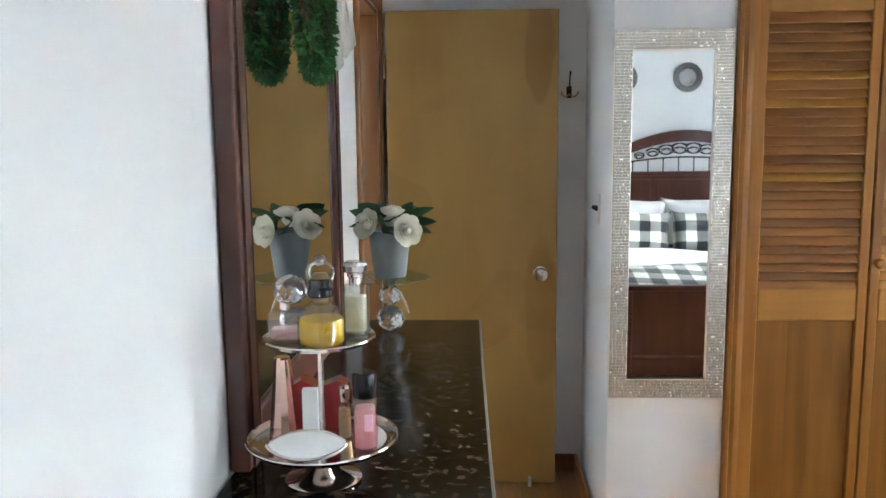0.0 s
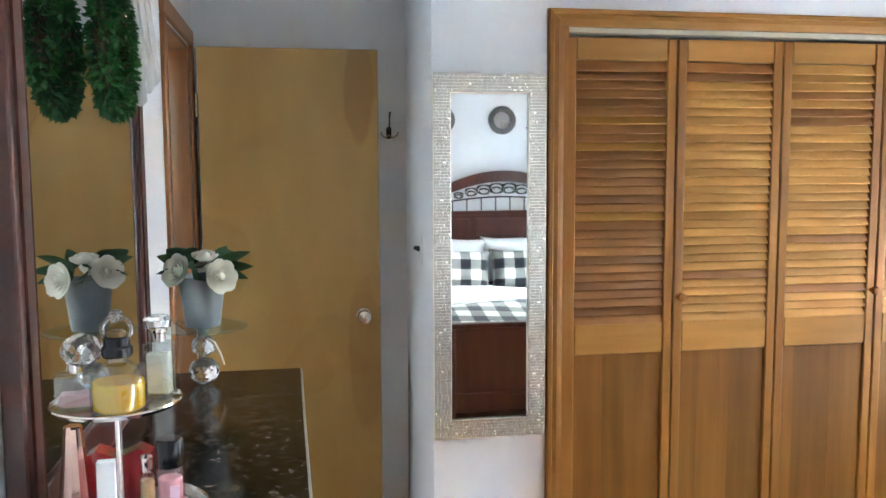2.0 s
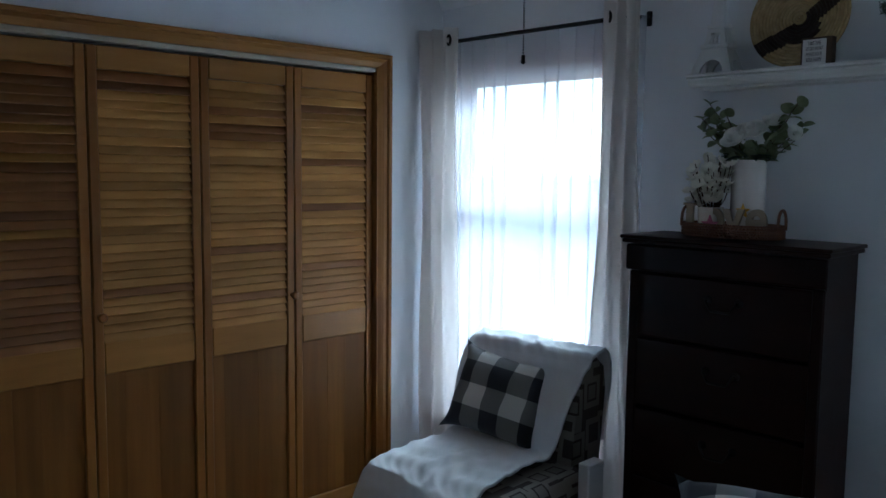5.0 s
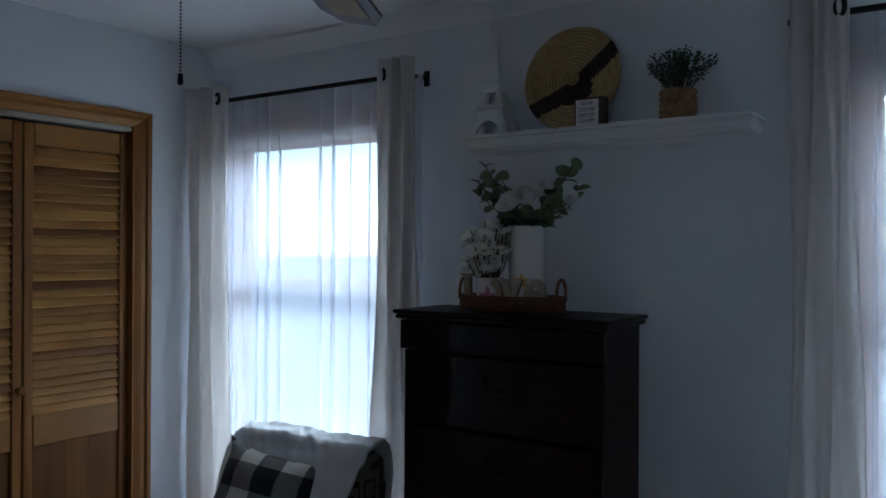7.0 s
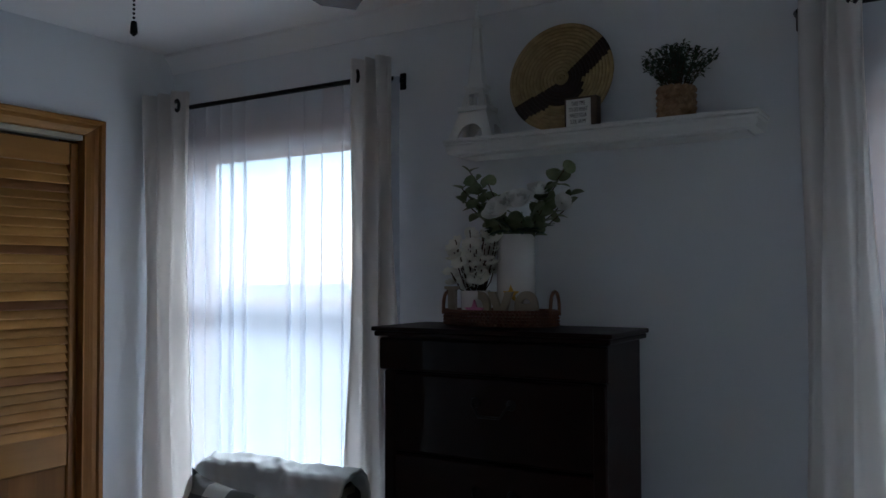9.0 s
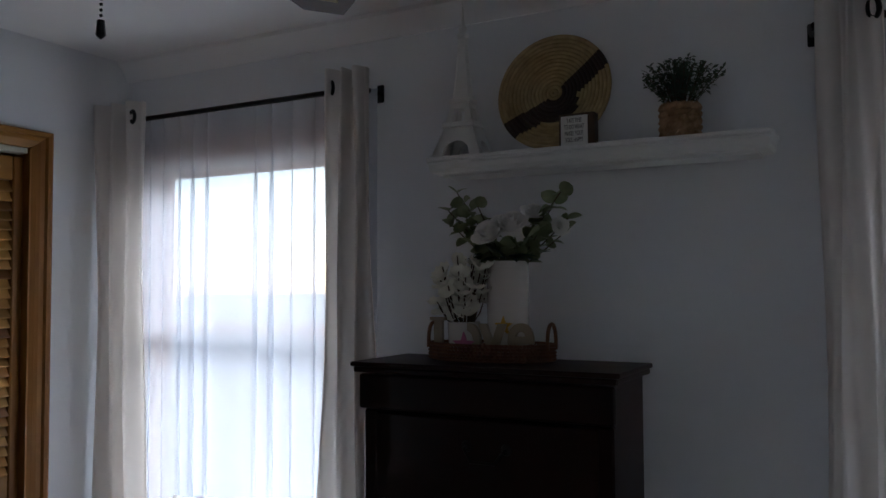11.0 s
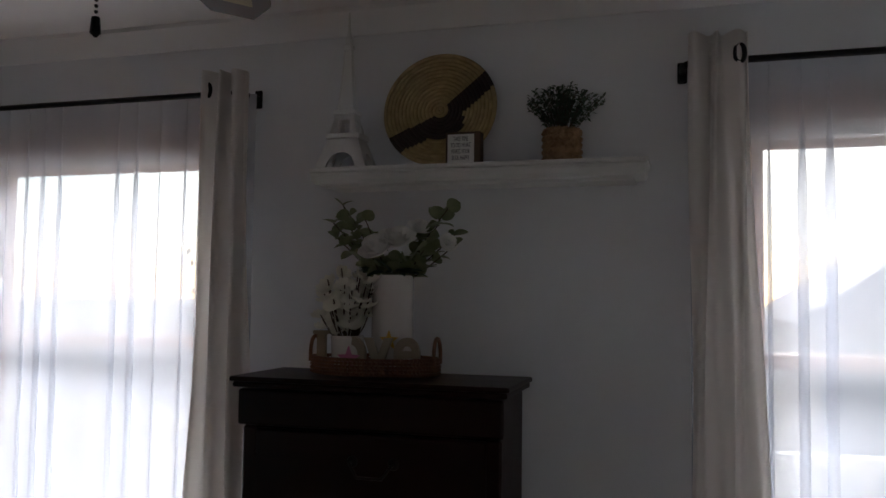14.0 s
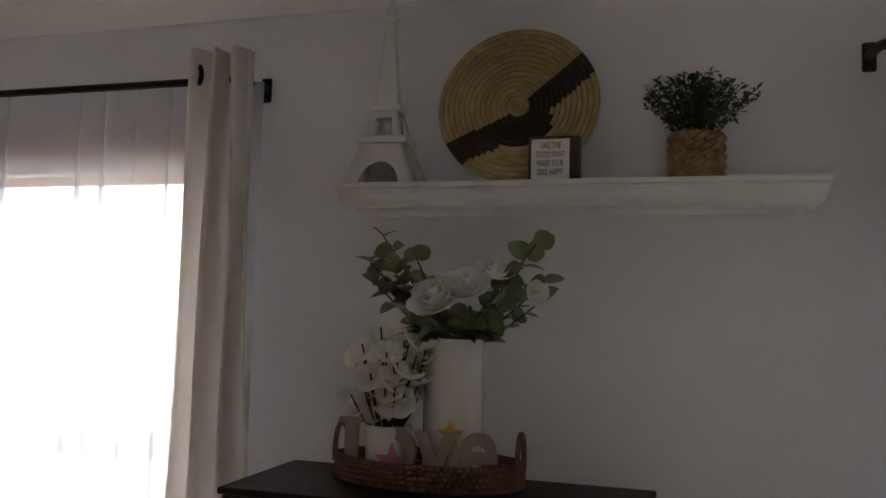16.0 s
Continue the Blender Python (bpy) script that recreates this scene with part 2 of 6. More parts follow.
def box(bm, x0, y0, z0, x1, y1, z1, bevel=0.0, seg=1, m=None):
    r = bmesh.ops.create_cube(bm, size=1)
    for v in r["verts"]:
        v.co = Vector(((x0 + x1) / 2 + v.co.x * (x1 - x0), (y0 + y1) / 2 + v.co.y * (y1 - y0), (z0 + z1) / 2 + v.co.z * (z1 - z0)))
    if bevel:
        es = list({e for v in r["verts"] for e in v.link_edges})
        out = bmesh.ops.bevel(bm, geom=es, offset=bevel, segments=seg, affect="EDGES", profile=0.5)
        vs = list({v for f in out["faces"] for v in f.verts} | {v for v in r["verts"] if v.is_valid})
    else:
        vs = r["verts"]
    if m is not None:
        bmesh.ops.transform(bm, matrix=m, verts=[v for v in vs if v.is_valid])
    return bm


def cube(*a, **k):
    return box(bmesh.new(), *a, **k)


def lathe(profile, seg=24, bm=None, m=None):
    """Turns (radius, height) pairs about z; the first and last rings are closed."""
    bm = bm or bmesh.new()
    rings = []
    for r, z in profile:
        rings.append([bm.verts.new((r * math.cos(2 * math.pi * i / seg), r * math.sin(2 * math.pi * i / seg), z)) for i in range(seg)])
    for a, b in zip(rings, rings[1:]):
        for i in range(seg):
            bm.faces.new((a[i], a[(i + 1) % seg], b[(i + 1) % seg], b[i]))
    bm.faces.new(rings[0][::-1])
    bm.faces.new(rings[-1])
    if m is not None:
        bmesh.ops.transform(bm, matrix=m, verts=[v for r in rings for v in r])
    return bm


def tube(points, radius, seg=8, bm=None, closed=False):
    """A round bar along points; radius may be one number or one for each point."""
    bm = bm or bmesh.new()
    pts = [Vector(p) for p in points]
    rad = radius if isinstance(radius, (list, tuple)) else [radius] * len(pts)
    rings, side = [], None
    for i, p in enumerate(pts):
        a, b = pts[max(i - 1, 0)], pts[min(i + 1, len(pts) - 1)]
        if closed:
            a, b = pts[i - 1], pts[(i + 1) % len(pts)]
        d = (b - a).normalized()
        if side is None:
            side = d.orthogonal().normalized()
        side = (side - d * side.dot(d)).normalized()
        up = d.cross(side)
        rings.append([bm.verts.new(p + (side * math.cos(2 * math.pi * j / seg) + up * math.sin(2 * math.pi * j / seg)) * rad[i]) for j in range(seg)])
    pairs = list(zip(rings, rings[1:])) + ([(rings[-1], rings[0])] if closed else [])
    for a, b in pairs:
        for j in range(seg):
            bm.faces.new((a[j], a[(j + 1) % seg], b[(j + 1) % seg], b[j]))
    if not closed:
        bm.faces.new(rings[0][::-1])
        bm.faces.new(rings[-1])
    return bm


def prism(outline, depth, bm=None, m=None):
    """A flat outline in (x, z), with a thickness along y from 0 to depth."""
    bm = bm or bmesh.new()
    a = [bm.verts.new((x, 0, z)) for x, z in outline]
    b = [bm.verts.new((x, depth, z)) for x, z in outline]
    bm.faces.new(a)
    bm.faces.new(b[::-1])
    for i in range(len(a)):
        j = (i + 1) % len(a)
        bm.faces.new((a[i], b[i], b[j], a[j]))
    if m is not None:
        bmesh.ops.transform(bm, matrix=m, verts=a + b)
    return bm


def sheet(nu, nv, f, thick=0.0, uv=None):
    """A cloth: f(u, v) gives its place, u and v from 0 to 1; thickness is given by a second layer below."""
    bm = bmesh.new()
    layer = bm.loops.layers.uv.new("UVMap")
    g = [[bm.verts.new(f(i / nu, j / nv)) for j in range(nv + 1)] for i in range(nu + 1)]
    for i in range(nu):
        for j in range(nv):
            face = bm.faces.new((g[i][j], g[i + 1][j], g[i + 1][j + 1], g[i][j + 1]))
            if uv:
                for loop, (a, b) in zip(face.loops, ((i, j), (i + 1, j), (i + 1, j + 1), (i, j + 1))):
                    loop[layer].uv = (a / nu * uv[0], b / nv * uv[1])
    if thick:
        bm.normal_update()
        low = [[bm.verts.new(v.co - v.normal * thick) for v in row] for row in g]
        for i in range(nu):
            for j in range(nv):
                face = bm.faces.new((low[i][j], low[i][j + 1], low[i + 1][j + 1], low[i + 1][j]))
                if uv:
                    for loop, (a, b) in zip(face.loops, ((i, j), (i, j + 1), (i + 1, j + 1), (i + 1, j))):
                        loop[layer].uv = (a / nu * uv[0], b / nv * uv[1])
        edge = [(i, 0) for i in range(nu + 1)] + [(nu, j) for j in range(1, nv + 1)] + [(i, nv) for i in range(nu - 1, -1, -1)] + [(0, j) for j in range(nv - 1, 0, -1)]
        for (a, b), (c, d) in zip(edge, edge[1:] + edge[:1]):
            bm.faces.new((g[a][b], low[a][b], low[c][d], g[c][d]))
    return bm


def wall_with_holes(name, axis, at, thick, lo, hi, z1, holes, mat, label):
    """A wall across one axis at a place, from lo to hi, with openings (a, b, bottom, top) that go through it."""
    bm = bmesh.new()
    cuts = sorted({lo, hi, *[c for h in holes for c in h[:2]]})
    for a, b in zip(cuts, cuts[1:]):
        zs = [(0.0, z1)]
        for h in holes:
            if h[0] <= a and b <= h[1]:
                zs = [(0.0, h[2]), (h[3], z1)]
        for z in zs:
            if z[1] - z[0] > 0.001:
                if axis == "x":
                    box(bm, at, a, z[0], at + thick, b, z[1])
                else:
                    box(bm, a, at, z[0], b, at + thick, z[1])
    bmesh.ops.remove_doubles(bm, verts=bm.verts, dist=0.0001)
    return solid(name, bm, mat, label, "wall", "structure")


# ---- structure ----
T = 0.14
solid("floor", cube(WEST - 1.4, SOUTH - T, -0.06, EAST + T, BACK + 0.9, -0.016), OAK, "honey oak strip floor of the bedroom", "floor", "structure")
solid("ceiling", cube(WEST - 1.4, SOUTH - T, CEIL, EAST + T, BACK + 0.9, CEIL + 0.1), CEILING, "flat white painted bedroom ceiling", "ceiling", "structure")
wall_with_holes("wall_east", "x", EAST, T, SOUTH - T, BACK + 0.9, CEIL, [(*W1, SILL, HEAD), (*W2, SILL, HEAD)], PAINT, "pale grey painted wall with two windows")
wall_with_holes("wall_west", "x", WEST - T, T, SOUTH - T, BACK + 0.9, CEIL, [(3.60, 4.25, 0.0, 2.06)], PAINT, "pale grey painted wall with a doorway")
wall_with_holes("wall_south", "y", SOUTH - T, T, WEST, EAST, CEIL, [], PAINT, "pale grey painted wall behind the bed")
wall_with_holes("wall_north", "y", NORTH, T, 0.489, EAST, CEIL, [(0.943, 2.608, 0.0, 2.058)], PAINT, "pale grey painted wall round the closet")
alcove_side = cube(0.489, NORTH + T, 0, 0.589, BACK, CEIL)
for v in alcove_side.verts:
    if v.co.y > BACK - 0.1:
        v.co.x += 0.018
solid("wall_alcove_side", alcove_side, PAINT, "pale grey painted side wall of the door alcove", "wall", "structure")
solid("wall_alcove_back", cube(WEST, BACK, 0, 0.607, BACK + 0.1, CEIL), PAINT, "pale grey painted back wall of the door alcove", "wall", "structure")
solid("wall_closet_back", cube(0.587, NORTH + 0.75, 0, EAST, NORTH + 0.85, CEIL), PAINT, "painted back wall inside the closet", "wall", "structure")
solid("wall_hall", cube(WEST - 1.4, SOUTH, 0, WEST - 1.3, BACK + 0.9, CEIL), PAINT, "painted wall of the hall beyond the doorway", "wall", "structure")

# ---- trim, windows and doors ----
CREAM_TRACK = material("cream_enamel", (0.55, 0.52, 0.42), 0.4, second=(0.48, 0.45, 0.36), scale=9)


def closet():
    trim = thing("trim", "honey pine casing round the closet doors", "trim", kind="structure")
    y = NORTH - 0.001
    xl, xr, top, wl, wr, wh = 0.889, 2.677, 2.102, 0.057, 0.071, 0.054
    bead = [(0.0, 0.022), (0.10, 0.025), (0.28, 0.025), (0.36, 0.017), (0.62, 0.019), (0.80, 0.016), (1.0, 0.011)]
    for name, mat in (("casing_left", PINE), ("casing_right", PINE), ("casing_head", PINE_H)):
        bm, rows = bmesh.new(), []
        for u, d in [(0.0, 0.0)] + bead + [(1.0, 0.0)]:
            if name == "casing_left":
                ends = ((xl + wl * u, 0.0), (xl + wl * u, top - wh * u - 0.0004))
            elif name == "casing_right":
                ends = ((xr - wr * u, 0.0), (xr - wr * u, top - wh * u - 0.0004))
            else:
                ends = ((xl + wl * u, top - wh * u), (xr - wr * u, top - wh * u))
            rows.append([bm.verts.new((px, y - d, pz)) for px, pz in ends])
        for a, b in zip(rows, rows[1:] + rows[:1]):
            bm.faces.new((a[0], a[1], b[1], b[0]))
        bm.faces.new([a[0] for a in rows])
        bm.faces.new([a[1] for a in rows][::-1])
        part(name, bm, mat, trim)
    for name, a in (("jamb_left", (0.944, 0.0, 0.962)), ("jamb_right", (2.600, 0.0, 2.607))):
        part(name, cube(a[0], NORTH - 0.012, 0, a[2], NORTH + T, 2.044), PINE, trim)
    part("jamb_head", cube(0.962, NORTH - 0.012, 2.0445, 2.600, NORTH + T, 2.057), PINE_H, trim)
    part("door_track", cube(0.963, NORTH - 0.004, 2.026, 2.599, NORTH + 0.045, 2.044, bevel=0.002), CREAM_TRACK, trim, "thin cream metal sliding track")
    x0, w, gap = 0.966, 0.4055, 0.004
    y0, th = NORTH + 0.018, 0.03
    lo, hi = 0.045, 2.016
    slats = {m: mesh(cube(-w / 2 + 0.035, -0.0215, -0.0028, w / 2 - 0.035, 0.0215, 0.0028, bevel=0.0015), "slat", m) for m in (SLAT, RED_SLAT, PINE_H)}
    ruddy = ((), (5, 28, 29), (3, 9, 23, 24, 26), (6, 14, 20, 27))
    for i in range(4):
        cx = x0 + (w + gap) * i + w / 2
        d = thing("bifold_door", "honey pine bifold closet door panel with louvres over a flat panel", "closet door", (cx, y0, 0), group="closet bifold doors")
        for s in (-1, 1):
            a, b = sorted((s * w / 2, s * (w / 2 - 0.035)))
            part("stile", cube(a, 0, lo, b, th, hi, bevel=0.004), PINE, d)
        for name, z0, z1 in (("top_rail", 1.938, hi), ("lock_rail", 0.895, 1.006), ("bottom_rail", lo, 0.215)):
            part(name, cube(-w / 2 + 0.036, 0.001, z0, w / 2 - 0.036, th - 0.001, z1, bevel=0.003), PINE_H, d)
        px = -w / 2 + 0.036
        for wd in ((0.11, 0.085, w - 0.267), (0.07, 0.125, w - 0.267), (0.05, 0.15, w - 0.272), (0.13, 0.09, w - 0.292))[i]:
            part("board", cube(px + 0.0001, 0.010, 0.217, px + wd - 0.0001, 0.02, 0.893, bevel=0.0002), BOARD, d)
            px += wd
        pitch = 0.0309
        for j in range(30):
            # lighter wood and a flatter tilt put the light these slats catch into colour
            pale = i == 0 and j in (12, 20, 23)
            lift = 50 if pale else (60 if i == 0 else 58) + random.uniform(-2, 2)
            part("slat", slats[PINE_H if pale else RED_SLAT if i == 0 or j in ruddy[i] else SLAT], None, d, at=pose(0, th / 2, 1.0225 + j * pitch, lift, random.uniform(-0.2, 0.2), 0))
        if i in (1, 2):
            kx = -w / 2 + 0.02 if i == 1 else w / 2 - 0.015
            bm = lathe([(0.009, 0), (0.008, 0.012), (0.016, 0.02), (0.017, 0.028), (0.012, 0.035), (0.003, 0.037)], 16, m=pose(kx, 0, 1.099, 90, 0, 0))
            part("knob", bm, PINE, d, "round turned wooden knob", smooth=True)


def room_door():
    d = thing("door_1", "flat birch veneer door standing open into the room", "door", kind="structure")
    part("leaf", cube(-0.343, 4.20, 0.012, 0.372, 4.235, 2.05, bevel=0.003), VENEER, d)
    for side in (-1, 1):
        bm = lathe([(0.032, 0), (0.031, 0.006), (0.013, 0.012), (0.012, 0.03), (0.026, 0.038), (0.03, 0.05), (0.026, 0.062), (0.012, 0.066)], 24,
                   m=pose(0.301, 4.20 if side < 0 else 4.235, 0.955, 90 if side < 0 else -90, 0, 0))
        part("door_knob", bm, CHROME, d, "round brushed metal door knob", smooth=True)
    for z in (0.25, 1.05, 1.82):
        part("hinge", lathe([(0.006, -0.045), (0.006, 0.045)], 10, m=pose(-0.347, 4.195, z)), BRASS, d, smooth=True)
    part("latch_plate", cube(0.3721, 4.205, 0.92, 0.3735, 4.23, 0.99), BRASS, d)
    part("door_stop", lathe([(0.008, -0.012), (0.008, 0.04)], 10, m=pose(0.26, 4.192, 0.0)), WHITE, d, "small white rubber door stop", smooth=True)
    trim = thing("trim", "orange stained wooden casing round the doorway", "trim", kind="structure")
    x = WEST
    part("casing_near", cube(x - 0.001, 3.545, 0, x + 0.016, 3.60, 2.062, bevel=0.004), CASING, trim)
    part("casing_far", cube(x - 0.001, 4.25, 0, x + 0.016, 4.31, 2.062, bevel=0.004), CASING, trim)
    part("casing_head", cube(x - 0.001, 3.545, 2.063, x + 0.016, 4.31, 2.125, bevel=0.004), CASING, trim)
    part("jamb_near", cube(x - T, 3.601, 0, x - 0.002, 3.615, 2.04), CASING, trim)
    part("jamb_far", cube(x - T, 4.236, 0, x - 0.002, 4.249, 2.04), CASING, trim)
    part("jamb_head", cube(x - T, 3.601, 2.041, x - 0.002, 4.249, 2.059), CASING, trim)


WOOD_SASH = material("pale_wood_sash", (0.42, 0.27, 0.19), 0.5, second=(0.5, 0.34, 0.25), scale=4, stretch=(5, 5, 0.8), bump=0.1)


def window(name, y0, y1):
    w = thing(name, "double-hung window with pale stained wooden frame", "window", kind="structure")
    cw = 0.06
    x = EAST
    part("casing_side", cube(x - 0.018, y0 - cw, SILL - 0.02, x - 0.001, y0, HEAD, bevel=0.003), WOOD_SASH, w)
    part("casing_side", cube(x - 0.018, y1, SILL - 0.02, x - 0.001, y1 + cw, HEAD, bevel=0.003), WOOD_SASH, w)
    part("casing_head", cube(x - 0.02, y0 - cw, HEAD + 0.001, x - 0.001, y1 + cw, HEAD + 0.075, bevel=0.003), WOOD_SASH, w)
    part("window_sill", cube(x - 0.05, y0 - cw - 0.02, SILL - 0.045, x + 0.02, y1 + cw + 0.02, SILL - 0.021, bevel=0.004), WOOD_SASH, w)
    part("jamb", cube(x + 0.0, y0, SILL - 0.02, x + T, y0 + 0.018, HEAD), WOOD_SASH, w)
    part("jamb", cube(x + 0.0, y1 - 0.018, SILL - 0.02, x + T, y1, HEAD), WOOD_SASH, w)
    part("blind_headrail", cube(x + 0.005, y0 + 0.02, 2.0, x + 0.035, y1 - 0.02, HEAD - 0.002, bevel=0.003), WHITE, w, "white headrail under the window head")
    mid = 1.452
    for sash, xx, z0, z1 in (("upper_sash", x + 0.085, mid - 0.018, HEAD - 0.005), ("lower_sash", x + 0.05, SILL - 0.018, mid + 0.018)):
        s = part(sash, cube(xx, y0 + 0.019, z0, xx + 0.03, y0 + 0.06, z1, bevel=0.003), WOOD_SASH, w)
        part("sash_stile", cube(xx, y1 - 0.06, z0, xx + 0.03, y1 - 0.019, z1, bevel=0.003), WOOD_SASH, s)
        part("sash_rail", cube(xx, y0 + 0.06, z0, xx + 0.03, y1 - 0.06, z0 + 0.036, bevel=0.003), WOOD_SASH, s)
        part("sash_rail", cube(xx, y0 + 0.06, z1 - 0.036, xx + 0.03, y1 - 0.06, z1, bevel=0.003), WOOD_SASH, s)
        p = part("pane", cube(xx + 0.013, y0 + 0.058, z0 + 0.034, xx + 0.017, y1 - 0.058, z1 - 0.034), PANE, s)
        p.visible_shadow = False
    return w


closet()
room_door()
window("window_1", *W1)
window("window_2", *W2)

cove = [(0.0, -0.07), (0.008, -0.07), (0.012, -0.055), (0.03, -0.03), (0.05, -0.012), (0.052, -0.0005), (0.0, -0.0005)]
crown = prism([(-a, b) for a, b in cove], NORTH - SOUTH - 0.002)
solid("trim", crown, CEILING, "painted cove moulding under the ceiling", "trim", "structure", smooth=True, at=pose(EAST - 0.0005, SOUTH + 0.001, CEIL))


def baseboard(name, x0, y0, x1, y1):
    solid("baseboard", cube(x0, y0, 0, x1, y1, 0.085, bevel=0.003), CASING, "stained wooden baseboard along the wall foot", "baseboard", "structure")


baseboard("b", EAST - 0.014, SOUTH + 0.015, EAST - 0.0005, NORTH - 0.015)
baseboard("b", WEST + 0.015, SOUTH + 0.0005, EAST - 0.015, SOUTH + 0.014)
baseboard("b", WEST + 0.0005, SOUTH + 0.015, WEST + 0.014, 3.54)
baseboard("b", 0.4725, NORTH + 0.001, 0.4865, BACK - 0.015)
baseboard("b", WEST + 0.001, BACK - 0.014, 0.4865, BACK - 0.0005)
baseboard("b", 0.4725, NORTH - 0.014, 0.888, NORTH - 0.0005)
baseboard("b", 2.679, NORTH - 0.014, EAST - 0.015, NORTH - 0.0005)


# ---- floor strips ----
PLANKS = bpy.data.objects["floor"]
plank_rnd = random.Random(2)
plank = {ln: mesh(cube(-0.0425, 0, -0.016, 0.0425, ln, 0.0, bevel=0.0012), "plank", OAK) for ln in (0.25, 0.45, 0.65, 0.9, 1.25, 1.6)}
for i in range(39):
    px, py = WEST + 0.043 + i * 0.0856, SOUTH + 0.002
    ln = plank_rnd.choice((0.25, 0.45, 0.65, 0.9))
    while py < BACK - 0.2:
        part("plank", plank[ln], None, PLANKS, at=pose(px, py, 0))
        py += ln + 0.0006
        ln = plank_rnd.choice([q for q in plank if q < BACK + 0.08 - py] or [0.25])


# ---- outside ----
GRASS = material("pale_paving", (0.22, 0.23, 0.23), 0.9, second=(0.30, 0.30, 0.30), scale=3, bump=0.4)
SIDING = material("pale_siding", (0.60, 0.59, 0.56), 0.6, second=(0.66, 0.65, 0.62), scale=2, bump=0.1)
ROOFING = material("grey_shingles", (0.27, 0.27, 0.28), 0.85, second=(0.36, 0.36, 0.37), scale=12, bump=0.4)
DECKWOOD = material("weathered_deck_wood", (0.45, 0.38, 0.28), 0.75, second=(0.55, 0.48, 0.36), scale=4, stretch=(4, 4, 1), bump=0.2)
solid("ground", cube(EAST + T + 0.01, -400, -3.2, 800, 400, -3.0), GRASS, "open pale paved ground outside the windows", "ground", "structure")


def neighbour_house():
    h = thing("house", "pale sided neighbouring house with a grey gabled roof", "house", (13.5, -4.5, -3.0))
    part("wall", cube(0, -4, 0, 7, 4, 4.3), SIDING, h)
    part("roof", prism([(-4.4, 4.3), (4.4, 4.3), (0, 7.2)], 7.8, m=Matrix.Translation((-0.4, 0, 0)) @ pose(0, 0, 0, 0, 0, -90)), ROOFING, h)
    part("chimney", cube(3, 0.8, 5.6, 3.6, 1.4, 8.0), SIDING, h)
    for yy in (-2.4, 0.2, 2.2):
        win = part("window", cube(-0.05, yy - 0.45, 1.6, 0.03, yy + 0.45, 3.0), WHITE, h)
        part("pane", cube(-0.06, yy - 0.37, 1.68, -0.052, yy + 0.37, 2.92), material("dark_window_pane", (0.05, 0.06, 0.07), 0.1), win)


neighbour_house()


def railing():
    r = thing("deck_railing", "pale painted wooden deck railing outside the windows", "railing", (4.9, 0, 0))
    part("deck", cube(-1.7, -3, -0.25, 0.15, 5.2, -0.1), DECKWOOD, r)
    part("top_rail", cube(-0.06, -3, 0.86, 0.06, 5.2, 0.92, bevel=0.006), SIDING, r)
    part("bottom_rail", cube(-0.03, -3, 0.0, 0.03, 5.2, 0.06, bevel=0.006), SIDING, r)
    bal = mesh(cube(-0.018, -0.018, 0.061, 0.018, 0.018, 0.859), "baluster", SIDING)
    post = mesh(cube(-0.05, -0.05, -0.1, 0.05, 0.05, 1.05, bevel=0.008), "post", SIDING)
    for i in range(62):
        part("baluster", bal, None, r, at=pose(0, -2.9 + i * 0.13, 0))
    for yy in (-3, -0.95, 1.1, 3.15, 5.2):
        part("post", post, None, r, at=pose(0, yy, 0))
    for yy in (-2.6, 1.9, 5.0):
        part("post_leg", cube(-0.06, yy - 0.06, -3.0, 0.06, yy + 0.06, -0.251), DECKWOOD, r)


railing()

LEAF_FAR = material("tree_leaves", (0.045, 0.08, 0.03), 0.8, second=(0.09, 0.13, 0.05), scale=6, vary=0.2)
BARK = material("tree_bark", (0.09, 0.065, 0.045), 0.9, second=(0.14, 0.1, 0.07), scale=10, stretch=(4, 4, 1), bump=0.6)


def tree(x, y, h, seed):
    rnd = random.Random(seed)
    t = thing("tree", "leafy broadleaf tree standing on the pale ground", "tree", (x, y, -3.0), group="trees outside the windows")
    bm = tube([(0, 0, 0), (0.05, 0.02, h * 0.3), (-0.03, 0.08, h * 0.6), (0.02, 0, h * 0.92)], [0.2, 0.16, 0.1, 0.02], 10)
    tips = []
    for i in range(11):
        z = h * (0.34 + 0.05 * i)
        a = i * 2.4 + rnd.uniform(-0.3, 0.3)
        ln = h * rnd.uniform(0.2, 0.32) * (1.1 - 0.05 * i)
        e = Vector((math.cos(a) * ln, math.sin(a) * ln, z + ln * 0.55))
        tube([(0, 0, z), e * 0.5 + Vector((0, 0, z * 0.5 - 0.08)), e], [0.07, 0.045, 0.012], 6, bm)
        tips += [e, e * 0.7 + Vector((0, 0, z * 0.3))]
    part("trunk", bm, BARK, t, smooth=True)
    verts, faces = [], []
    for e in tips:
        for _ in range(150):
            c = e + Vector((rnd.gauss(0, 0.45), rnd.gauss(0, 0.45), rnd.gauss(0, 0.35)))
            q = Euler((rnd.uniform(0, 6), rnd.uniform(0, 6), rnd.uniform(0, 6))).to_matrix()
            s = rnd.uniform(0.06, 0.11)
            n = len(verts)
            verts += [c + q @ Vector(v) * s for v in ((-1, 0, 0), (0, -0.5, 0.1), (1, 0, 0), (0, 0.5, 0.1))]
            faces.append((n, n + 1, n + 2, n + 3))
    me = bpy.data.meshes.new("crown")
    me.from_pydata([tuple(v) for v in verts], [], faces)
    me.materials.append(LEAF_FAR)
    tagged(part("crown", me, None, t), kind="stuff")


tree(16.0, 2.2, 6.5, 3)
tree(22.0, 6.0, 7.5, 5)
tree(19.0, 10.5, 7.0, 8)


